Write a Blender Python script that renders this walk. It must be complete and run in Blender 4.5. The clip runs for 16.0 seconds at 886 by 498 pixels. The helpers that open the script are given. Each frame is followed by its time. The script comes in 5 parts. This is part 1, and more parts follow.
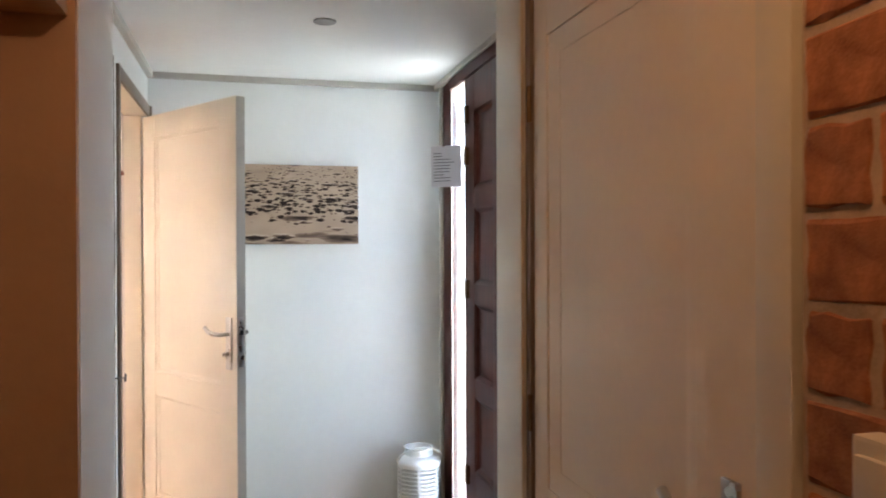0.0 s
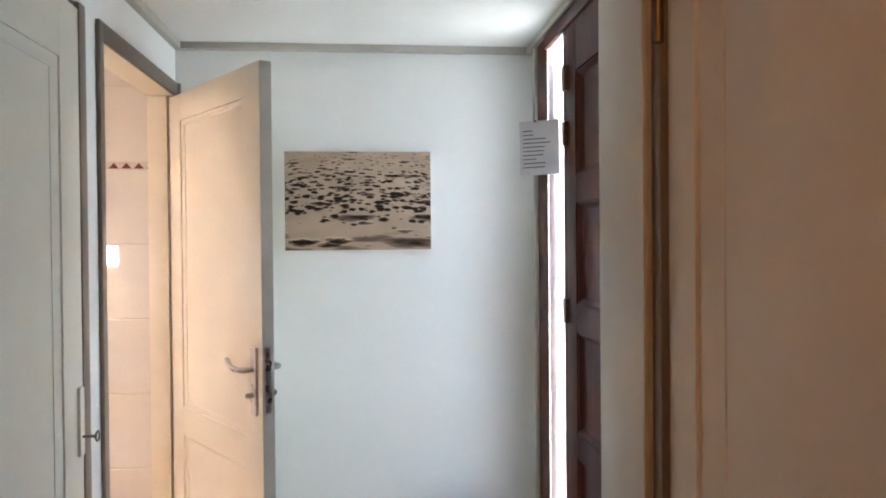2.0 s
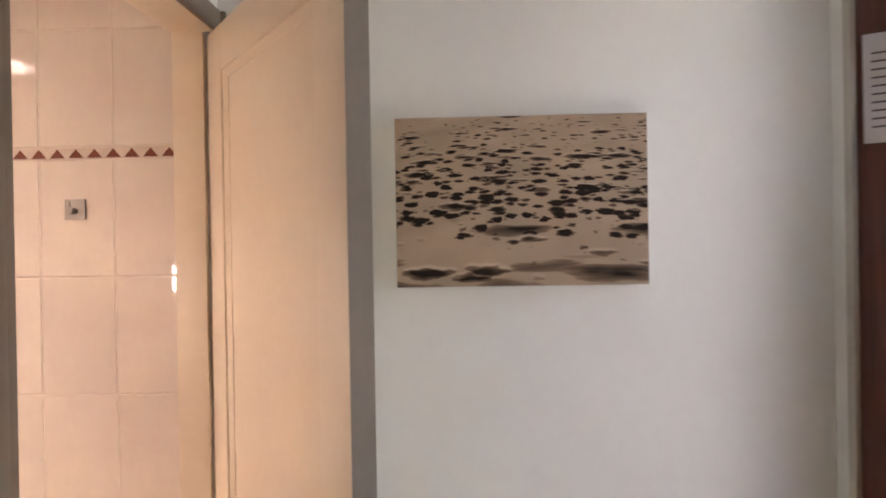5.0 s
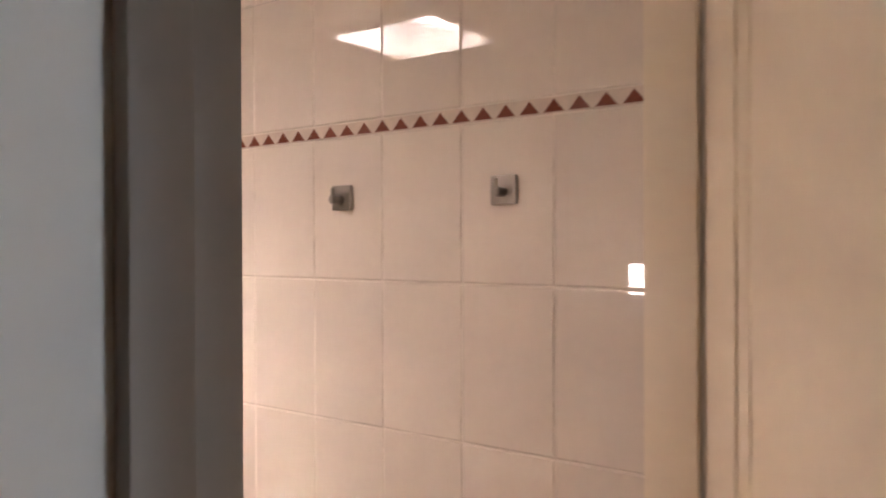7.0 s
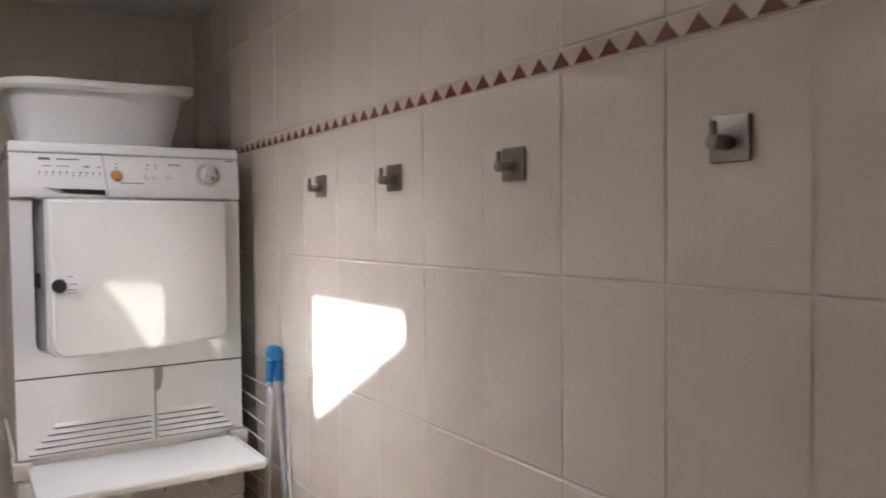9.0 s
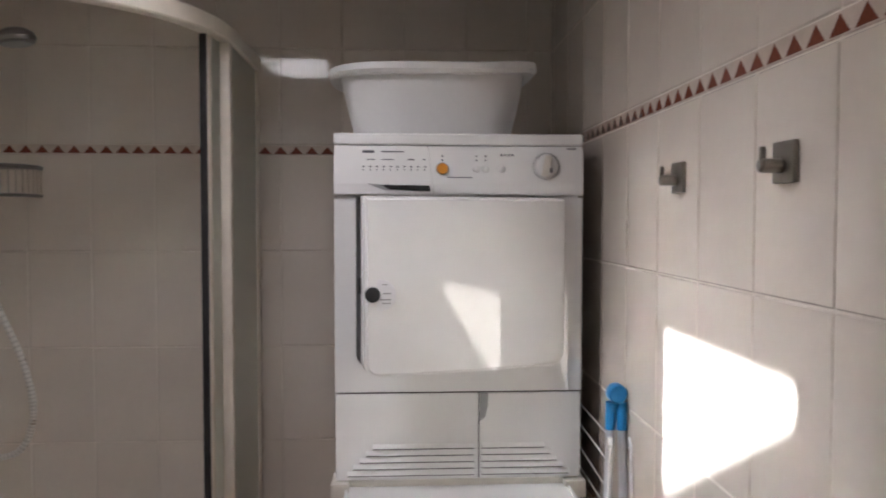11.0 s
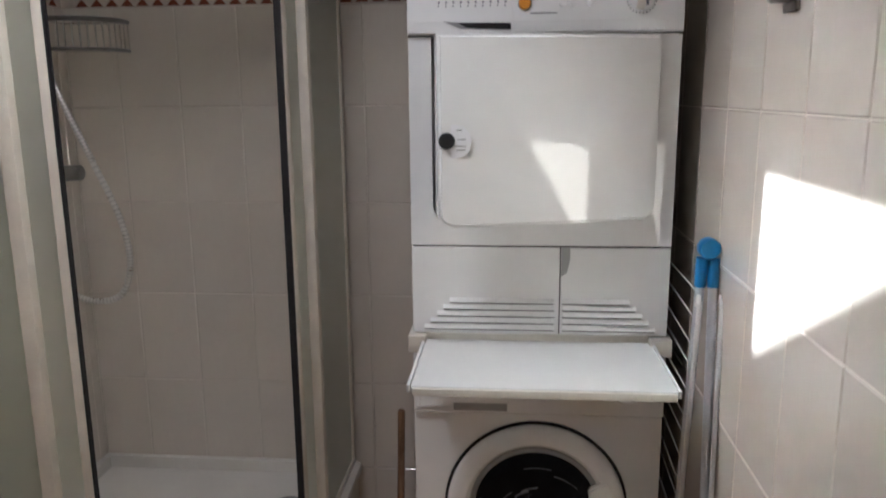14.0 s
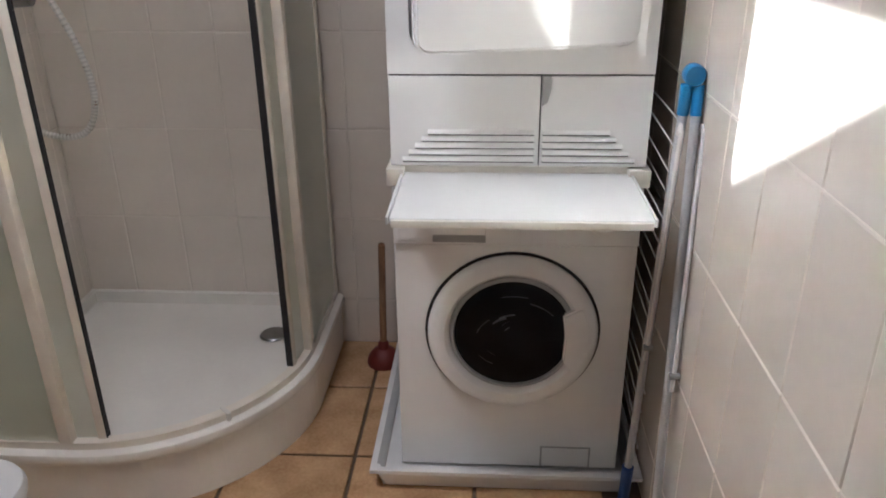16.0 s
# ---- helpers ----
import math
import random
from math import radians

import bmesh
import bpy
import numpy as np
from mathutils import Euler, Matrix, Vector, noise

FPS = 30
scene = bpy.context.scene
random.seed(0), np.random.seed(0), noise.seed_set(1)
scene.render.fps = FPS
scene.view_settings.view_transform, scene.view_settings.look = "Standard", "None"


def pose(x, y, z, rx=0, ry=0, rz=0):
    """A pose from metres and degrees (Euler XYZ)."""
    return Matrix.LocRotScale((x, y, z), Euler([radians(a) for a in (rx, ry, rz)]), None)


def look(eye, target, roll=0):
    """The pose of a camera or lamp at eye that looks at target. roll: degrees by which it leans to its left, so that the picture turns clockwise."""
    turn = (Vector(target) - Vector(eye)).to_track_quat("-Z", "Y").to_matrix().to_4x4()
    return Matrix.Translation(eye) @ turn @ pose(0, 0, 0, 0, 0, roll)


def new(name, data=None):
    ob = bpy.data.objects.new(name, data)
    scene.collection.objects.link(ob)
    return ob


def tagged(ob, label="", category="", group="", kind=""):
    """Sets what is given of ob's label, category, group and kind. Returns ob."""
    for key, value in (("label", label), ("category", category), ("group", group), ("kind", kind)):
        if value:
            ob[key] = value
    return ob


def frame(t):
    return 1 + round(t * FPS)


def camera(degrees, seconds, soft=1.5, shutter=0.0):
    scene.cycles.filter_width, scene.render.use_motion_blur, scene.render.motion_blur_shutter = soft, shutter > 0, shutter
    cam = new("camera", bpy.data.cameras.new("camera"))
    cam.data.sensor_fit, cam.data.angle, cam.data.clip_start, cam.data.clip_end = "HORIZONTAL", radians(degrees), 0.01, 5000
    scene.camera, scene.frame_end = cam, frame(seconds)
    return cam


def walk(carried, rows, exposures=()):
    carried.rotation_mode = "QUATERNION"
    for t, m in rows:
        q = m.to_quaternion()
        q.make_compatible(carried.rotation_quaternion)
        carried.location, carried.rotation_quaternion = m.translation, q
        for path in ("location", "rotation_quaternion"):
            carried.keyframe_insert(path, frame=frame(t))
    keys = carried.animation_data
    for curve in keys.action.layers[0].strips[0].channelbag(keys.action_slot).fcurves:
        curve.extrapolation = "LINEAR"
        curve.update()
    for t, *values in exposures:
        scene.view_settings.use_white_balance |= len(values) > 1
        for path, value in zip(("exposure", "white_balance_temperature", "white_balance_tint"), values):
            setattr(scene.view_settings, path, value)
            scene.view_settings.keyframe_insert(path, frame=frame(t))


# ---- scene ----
cam = camera(60.6, 16.0, 1.8, 0.5)
PATH = [
    (0, (0.284, -2.426, 1.414), (0.777, -0.488, 1.404), -0.2),
    (0.5, (0.35, -2.284, 1.398), (0.721, -0.319, 1.381), -0.2),
    (1, (0.379, -2.048, 1.438), (0.696, -0.074, 1.412), -0.3),
    (1.5, (0.448, -1.854, 1.453), (0.716, 0.127, 1.422), -0.4),
    (2, (0.57, -1.633, 1.458), (0.766, 0.358, 1.435), -0.5),
    (2.5, (0.596, -1.434, 1.469), (0.721, 0.562, 1.443), -0.5),
    (3, (0.56, -1.178, 1.494), (0.601, 0.821, 1.467), -0.6),
    (3.2, (0.556, -1.073, 1.503), (0.567, 0.927, 1.468), -0.6),
    (5.3, (0.385, -0.192, 1.519), (0.267, 1.804, 1.527), -0.9),
    (5.5, (0.362, -0.112, 1.502), (0.197, 1.881, 1.53), -0.8),
    (6, (0.324, 0.123, 1.54), (-0.228, 2.045, 1.539), -1.0),
    (6.5, (0.239, 0.264, 1.567), (-0.687, 2.036, 1.523), -0.8),
    (7, (0.094, 0.447, 1.532), (-1.069, 2.074, 1.518), -0.2),
    (7.5, (0.018, 0.566, 1.545), (-1.225, 2.132, 1.515), -0.2),
    (8, (0.0, 0.705, 1.554), (-1.378, 2.154, 1.509), -0.5),
    (8.5, (0.003, 0.786, 1.549), (-1.553, 2.041, 1.492), -0.6),
    (9, (-0.073, 0.911, 1.537), (-1.755, 1.991, 1.47), -0.6),
    (9.5, (-0.18, 1.004, 1.54), (-1.992, 1.846, 1.458), -0.5),
    (10, (-0.336, 1.088, 1.557), (-2.244, 1.679, 1.468), -0.3),
    (10.2, (-0.393, 1.115, 1.561), (-2.331, 1.6, 1.473), -0.1),
    (12.3, (-0.561, 1.229, 1.55), (-2.551, 1.05, 1.461), -0.4),
    (12.5, (-0.572, 1.229, 1.543), (-2.561, 1.051, 1.439), -0.3),
    (13, (-0.581, 1.23, 1.516), (-2.565, 1.055, 1.331), -0.4),
    (13.5, (-0.588, 1.242, 1.501), (-2.559, 1.07, 1.206), -0.4),
    (14, (-0.596, 1.261, 1.487), (-2.548, 1.09, 1.086), -0.5),
    (14.5, (-0.613, 1.258, 1.477), (-2.538, 1.109, 0.955), -0.4),
    (15, (-0.619, 1.269, 1.464), (-2.507, 1.122, 0.822), -0.4),
    (15.5, (-0.623, 1.26, 1.472), (-2.472, 1.136, 0.721), -0.7),
    (16, (-0.615, 1.263, 1.467), (-2.442, 1.15, 0.661), -0.6),
]
EXPOSURES = [(0, 5.6, 6350, 16), (1.0, 5.55, 6350, 16), (2.0, 5.45, 6350, 16), (3.2, 5.35, 6500, 19), (5.3, 4.8, 7600, 31), (6.5, 4.28, 7350, 32), (7.0, 4.2, 6950, 25), (7.5, 4.0, 6200, 14),
             (8.0, 3.67, 5900, 11), (9.0, 3.27, 5650, 10), (10.0, 3.15, 5600, 10), (12.5, 3.12, 5500, 9), (13.5, 3.05, 5400, 6), (14.5, 3.2, 5400, 6), (16.0, 3.5, 5400, 7)]

walk(cam, [(t, look(e, g, r)) for t, e, g, r in PATH], EXPOSURES)

# ---- world, sun and large lights ----
SUN = Vector((0.0, 1.0, -1.14)).normalized()
world = bpy.data.worlds.new("world")
scene.world = world
world.use_nodes = True
wn = world.node_tree
sky = wn.nodes.new("ShaderNodeTexSky")
sky.sky_type, sky.sun_disc = "NISHITA", False
sky.sun_elevation, sky.sun_rotation = radians(48.7), radians(180)
wn.nodes["Background"].inputs["Strength"].default_value = 0.05
wn.links.new(sky.outputs[0], wn.nodes["Background"].inputs["Color"])


def lamp(name, kind, m, energy, color, **more):
    data = bpy.data.lights.new(name, kind)
    data.energy, data.color = energy, color
    for key, value in more.items():
        if key == "size":
            data.shape, data.size, data.size_y = "RECTANGLE", value[0], value[1]
        elif key == "spread":
            data.spread = radians(value)
        elif key == "angle":
            data.angle = radians(value)
        elif key == "radius":
            data.shadow_soft_size = value
    ob = new(name, data)
    ob.matrix_world = m
    return ob


lamp("sun", "SUN", look((0, 0, 6), Vector((0, 0, 6)) + SUN), 5.0, (1.0, 0.93, 0.84), angle=1.2)
lamp("skylight_daylight", "AREA", look((-1.706, 0.618, 2.47), (-2.15, 1.05, 0)), 1.08, (1.0, 0.85, 0.80), size=(0.46, 0.40), spread=165)
lamp("sidelight_daylight", "AREA", look((1.34, 1.10, 1.14), (0, 1.15, 1.07)), 0.165, (0.62, 0.86, 1.0), size=(0.22, 2.05))
lamp("window_daylight", "AREA", look((-1.155, -0.2205, 1.375), (-1.155, 1.0, 1.375)), 0.15, (1.0, 0.92, 0.86), size=(0.135, 0.135))
lamp("room_bulb", "POINT", pose(0.42, -2.05, 2.33), 0.26, (1.0, 0.50, 0.20), radius=0.05)


# ---- materials ----
def mat(name, color, rough=0.5, metal=0.0, vary=0.05, scale=6.0, bump=0.0, bump_scale=60.0, coat=0.0, random_tint=0.0, stain=None):
    """Painted or plain surface with grain and larger patches."""
    m = bpy.data.materials.new(name)
    m.use_nodes = True
    nt = m.node_tree
    b = nt.nodes["Principled BSDF"]
    b.inputs["Roughness"].default_value = rough
    b.inputs["Metallic"].default_value = metal
    b.inputs["Coat Weight"].default_value = coat
    b.inputs["Coat Roughness"].default_value = 0.02
    co = nt.nodes.new("ShaderNodeTexCoord")
    big = nt.nodes.new("ShaderNodeTexNoise")
    big.inputs["Scale"].default_value, big.inputs["Detail"].default_value = scale, 5.0
    fine = nt.nodes.new("ShaderNodeTexNoise")
    fine.inputs["Scale"].default_value, fine.inputs["Detail"].default_value = scale * 14, 3.0
    nt.links.new(co.outputs["Object"], big.inputs["Vector"])
    nt.links.new(co.outputs["Object"], fine.inputs["Vector"])
    add = nt.nodes.new("ShaderNodeMath")
    add.operation = "MULTIPLY_ADD"
    add.inputs[1].default_value = 0.35
    nt.links.new(fine.outputs["Fac"], add.inputs[0])
    nt.links.new(big.outputs["Fac"], add.inputs[2])
    ramp = nt.nodes.new("ShaderNodeValToRGB")
    dark = stain or tuple(c * (1 - 2.2 * vary) for c in color)
    light = tuple(min(1, c * (1 + 1.2 * vary)) for c in color)
    ramp.color_ramp.elements[0].position, ramp.color_ramp.elements[0].color = 0.42, (*dark, 1)
    ramp.color_ramp.elements[1].position, ramp.color_ramp.elements[1].color = 0.92, (*light, 1)
    nt.links.new(add.outputs[0], ramp.inputs[0])
    out = ramp.outputs[0]
    if random_tint:
        info = nt.nodes.new("ShaderNodeObjectInfo")
        mr = nt.nodes.new("ShaderNodeMapRange")
        mr.inputs["To Min"].default_value, mr.inputs["To Max"].default_value = 1 - random_tint, 1 + random_tint
        nt.links.new(info.outputs["Random"], mr.inputs["Value"])
        hsv = nt.nodes.new("ShaderNodeHueSaturation")
        nt.links.new(mr.outputs[0], hsv.inputs["Value"])
        nt.links.new(out, hsv.inputs["Color"])
        out = hsv.outputs[0]
    nt.links.new(out, b.inputs["Base Color"])
    rr = nt.nodes.new("ShaderNodeMapRange")
    rr.inputs["To Min"].default_value, rr.inputs["To Max"].default_value = max(0.02, rough * 0.8), min(1, rough * 1.25)
    nt.links.new(big.outputs["Fac"], rr.inputs["Value"])
    nt.links.new(rr.outputs[0], b.inputs["Roughness"])
    if bump:
        bn = nt.nodes.new("ShaderNodeTexNoise")
        bn.inputs["Scale"].default_value, bn.inputs["Detail"].default_value = bump_scale, 4.0
        nt.links.new(co.outputs["Object"], bn.inputs["Vector"])
        bp = nt.nodes.new("ShaderNodeBump")
        bp.inputs["Strength"].default_value, bp.inputs["Distance"].default_value = bump, 0.002
        nt.links.new(bn.outputs["Fac"], bp.inputs["Height"])
        nt.links.new(bp.outputs[0], b.inputs["Normal"])
    return m


def glass(name, color, rough, ior=1.45):
    m = bpy.data.materials.new(name)
    m.use_nodes = True
    b = m.node_tree.nodes["Principled BSDF"]
    b.inputs["Base Color"].default_value = (*color, 1)
    b.inputs["Roughness"].default_value = rough
    b.inputs["IOR"].default_value = ior
    b.inputs["Transmission Weight"].default_value = 1.0
    return m


def wood(name, dark, light, rough=0.35, grain=(3, 3, 0.25), scale=9.0):
    m = bpy.data.materials.new(name)
    m.use_nodes = True
    nt = m.node_tree
    b = nt.nodes["Principled BSDF"]
    b.inputs["Roughness"].default_value = rough
    co = nt.nodes.new("ShaderNodeTexCoord")
    mp = nt.nodes.new("ShaderNodeMapping")
    mp.inputs["Scale"].default_value = grain
    n = nt.nodes.new("ShaderNodeTexNoise")
    n.inputs["Scale"].default_value, n.inputs["Detail"].default_value, n.inputs["Distortion"].default_value = scale, 8.0, 0.6
    r = nt.nodes.new("ShaderNodeValToRGB")
    r.color_ramp.elements[0].position, r.color_ramp.elements[0].color = 0.3, (*dark, 1)
    r.color_ramp.elements[1].position, r.color_ramp.elements[1].color = 0.72, (*light, 1)
    bp = nt.nodes.new("ShaderNodeBump")
    bp.inputs["Strength"].default_value, bp.inputs["Distance"].default_value = 0.25, 0.001
    nt.links.new(co.outputs["Object"], mp.inputs[0])
    nt.links.new(mp.outputs[0], n.inputs["Vector"])
    nt.links.new(n.outputs["Fac"], r.inputs[0])
    nt.links.new(r.outputs[0], b.inputs["Base Color"])
    nt.links.new(n.outputs["Fac"], bp.inputs["Height"])
    nt.links.new(bp.outputs[0], b.inputs["Normal"])
    return m


WALL = mat("white_wall_paint", (0.78, 0.79, 0.77), 0.6, vary=0.02, scale=2.5, bump=0.25, bump_scale=90)
ROOM = mat("ochre_room_paint", (0.50, 0.37, 0.28), 0.7, vary=0.04, scale=2.5, bump=0.25, bump_scale=80)
CEIL = mat("ceiling_paint", (0.80, 0.79, 0.76), 0.7, vary=0.02, scale=2.0, bump=0.15)
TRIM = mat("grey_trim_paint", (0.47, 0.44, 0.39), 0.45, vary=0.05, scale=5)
FRAME = mat("taupe_frame_paint", (0.19, 0.152, 0.118), 0.4, vary=0.05, scale=5, bump=0.1)
CREAM = mat("cream_door_paint", (0.78, 0.70, 0.56), 0.32, vary=0.025, scale=3, bump=0.08, bump_scale=40)
CREAM_GREY = mat("pale_grey_cupboard_paint", (0.70, 0.68, 0.60), 0.32, vary=0.03, scale=3, bump=0.08, bump_scale=40)
MAHOG = wood("dark_red_brown_door_wood", (0.058, 0.013, 0.008), (0.115, 0.027, 0.015), 0.48, (6, 6, 0.35), 10)
MAHOG.node_tree.nodes["Principled BSDF"].inputs["Specular IOR Level"].default_value = 0.22
STEEL = mat("brushed_steel", (0.62, 0.60, 0.57), 0.28, 1.0, 0.05, 30)
DARKSTEEL = mat("dull_grey_metal", (0.28, 0.27, 0.26), 0.35, 1.0, 0.08, 30)
HOSEMETAL = mat("satin_chrome_hose", (0.74, 0.72, 0.68), 0.3, 0.35, 0.04, 30)
HOOKMETAL = mat("brushed_dark_nickel", (0.29, 0.27, 0.245), 0.34, 1.0, 0.08, 40, bump=0.05, bump_scale=220)
CHROME = mat("chrome", (0.78, 0.78, 0.78), 0.1, 1.0, 0.03, 20)
BRASS = mat("aged_brass", (0.20, 0.14, 0.08), 0.4, 1.0, 0.12, 40)
TILE = mat("glazed_cream_tile", (0.70, 0.635, 0.555), 0.022, vary=0.025, scale=4, bump=0.014, bump_scale=6, coat=0.4, random_tint=0.025)
GROUT = mat("cream_grout", (0.70, 0.64, 0.56), 0.85, vary=0.08, scale=9, bump=0.4, bump_scale=200)
DECOR = mat("beige_border_tile", (0.62, 0.52, 0.44), 0.15, vary=0.08, scale=30)
RED = mat("red_brown_glaze", (0.19, 0.055, 0.032), 0.2, vary=0.15, scale=60)
TERRA = mat("ochre_floor_tile", (0.53, 0.35, 0.19), 0.24, vary=0.2, scale=7, bump=0.25, bump_scale=25, random_tint=0.12, stain=(0.34, 0.19, 0.085))
DGROUT = mat("brown_floor_grout", (0.16, 0.11, 0.07), 0.9, vary=0.1, scale=20, bump=0.4)
ENAMEL = mat("white_appliance_enamel", (0.86, 0.86, 0.85), 0.3, vary=0.012, scale=3, coat=1.0)
ENAMEL.node_tree.nodes["Principled BSDF"].inputs["Coat IOR"].default_value = 1.75
ENAMEL.node_tree.nodes["Principled BSDF"].inputs["Specular IOR Level"].default_value = 0.0
PLASTIC = mat("white_plastic", (0.74, 0.74, 0.73), 0.35, vary=0.02, scale=5)
OLDPLASTIC = mat("ivory_plastic", (0.72, 0.69, 0.62), 0.4, vary=0.04, scale=8)
ACRYL = mat("white_acrylic", (0.80, 0.77, 0.71), 0.2, vary=0.025, scale=4)
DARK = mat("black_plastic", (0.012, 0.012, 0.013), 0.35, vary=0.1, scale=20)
GREYP = mat("grey_plastic", (0.36, 0.36, 0.36), 0.4, vary=0.05, scale=10)
SEAL = mat("dark_rubber_seal", (0.014, 0.013, 0.013), 0.75, vary=0.1, scale=20)
ORANGE = mat("orange_plastic", (0.72, 0.30, 0.04), 0.3, vary=0.05, scale=30)
BLUE = mat("blue_plastic", (0.02, 0.22, 0.52), 0.35, vary=0.05, scale=20)
NAVY = mat("dark_blue_plastic", (0.02, 0.07, 0.24), 0.4, vary=0.05, scale=20)
ALU = mat("cream_coated_aluminium", (0.76, 0.70, 0.60), 0.35, 0.0, 0.04, 15)
TUBE = mat("grey_coated_tube", (0.55, 0.57, 0.60), 0.3, 0.4, 0.04, 20)
RUBBER = mat("red_rubber", (0.16, 0.022, 0.018), 0.5, vary=0.12, scale=30)
STICK = wood("worn_wooden_stick", (0.16, 0.08, 0.04), (0.33, 0.19, 0.10), 0.6, (8, 8, 0.5), 14)
PINE = wood("warm_pine_shelf", (0.40, 0.24, 0.12), (0.58, 0.40, 0.22), 0.5, (1, 6, 6), 6)
BRICK = mat("rough_red_brick", (0.46, 0.20, 0.10), 0.9, vary=0.22, scale=26, bump=1.0, bump_scale=95, random_tint=0.22, stain=(0.20, 0.07, 0.035))
MORTAR = mat("sandy_mortar", (0.56, 0.44, 0.33), 0.95, vary=0.15, scale=14, bump=0.8, bump_scale=120)
PAPER = mat("white_paper", (0.84, 0.84, 0.86), 0.7, vary=0.01)
_nt = PAPER.node_tree
_tr, _mx = _nt.nodes.new("ShaderNodeBsdfTranslucent"), _nt.nodes.new("ShaderNodeMixShader")
_tr.inputs[0].default_value, _mx.inputs[0].default_value = (0.8, 0.8, 0.85, 1), 0.10
_nt.links.new(_nt.nodes["Principled BSDF"].outputs[0], _mx.inputs[1])
_nt.links.new(_tr.outputs[0], _mx.inputs[2])
_nt.links.new(_mx.outputs[0], _nt.nodes["Material Output"].inputs[0])
INK = mat("grey_ink", (0.12, 0.12, 0.14), 0.8)
PRINT = mat("grey_print", (0.34, 0.34, 0.35), 0.6)
CANVAS = mat("canvas_edge", (0.55, 0.50, 0.45), 0.8, bump=0.3, bump_scale=300)
PAVE = mat("outdoor_paving", (0.22, 0.21, 0.19), 0.9, vary=0.12, scale=1.5, bump=0.4)
HEDGE = mat("hedge_green", (0.07, 0.11, 0.04), 0.8, vary=0.3, scale=14, bump=0.8, bump_scale=30)
FROST = glass("frosted_green_glass", (0.80, 0.81, 0.71), 0.32)
FROST.node_tree.nodes["Principled BSDF"].inputs["Transmission Weight"].default_value = 0.82
CLEAR = glass("clear_glass", (0.97, 0.99, 0.98), 0.0)
SIDEGLASS = glass("obscured_glass", (0.95, 0.99, 0.98), 0.22)
DRUM = mat("drum_glint_grey", (0.16, 0.16, 0.17), 0.4, 1.0, 0.2, 40)
# opaque near-black colour puts the unlit drum's darkness into the door glass
BOWL = mat("dark_drum_glass", (0.010, 0.011, 0.013), 0.05, vary=0.2, scale=12)
BOWL.node_tree.nodes["Principled BSDF"].inputs["Specular IOR Level"].default_value = 0.1


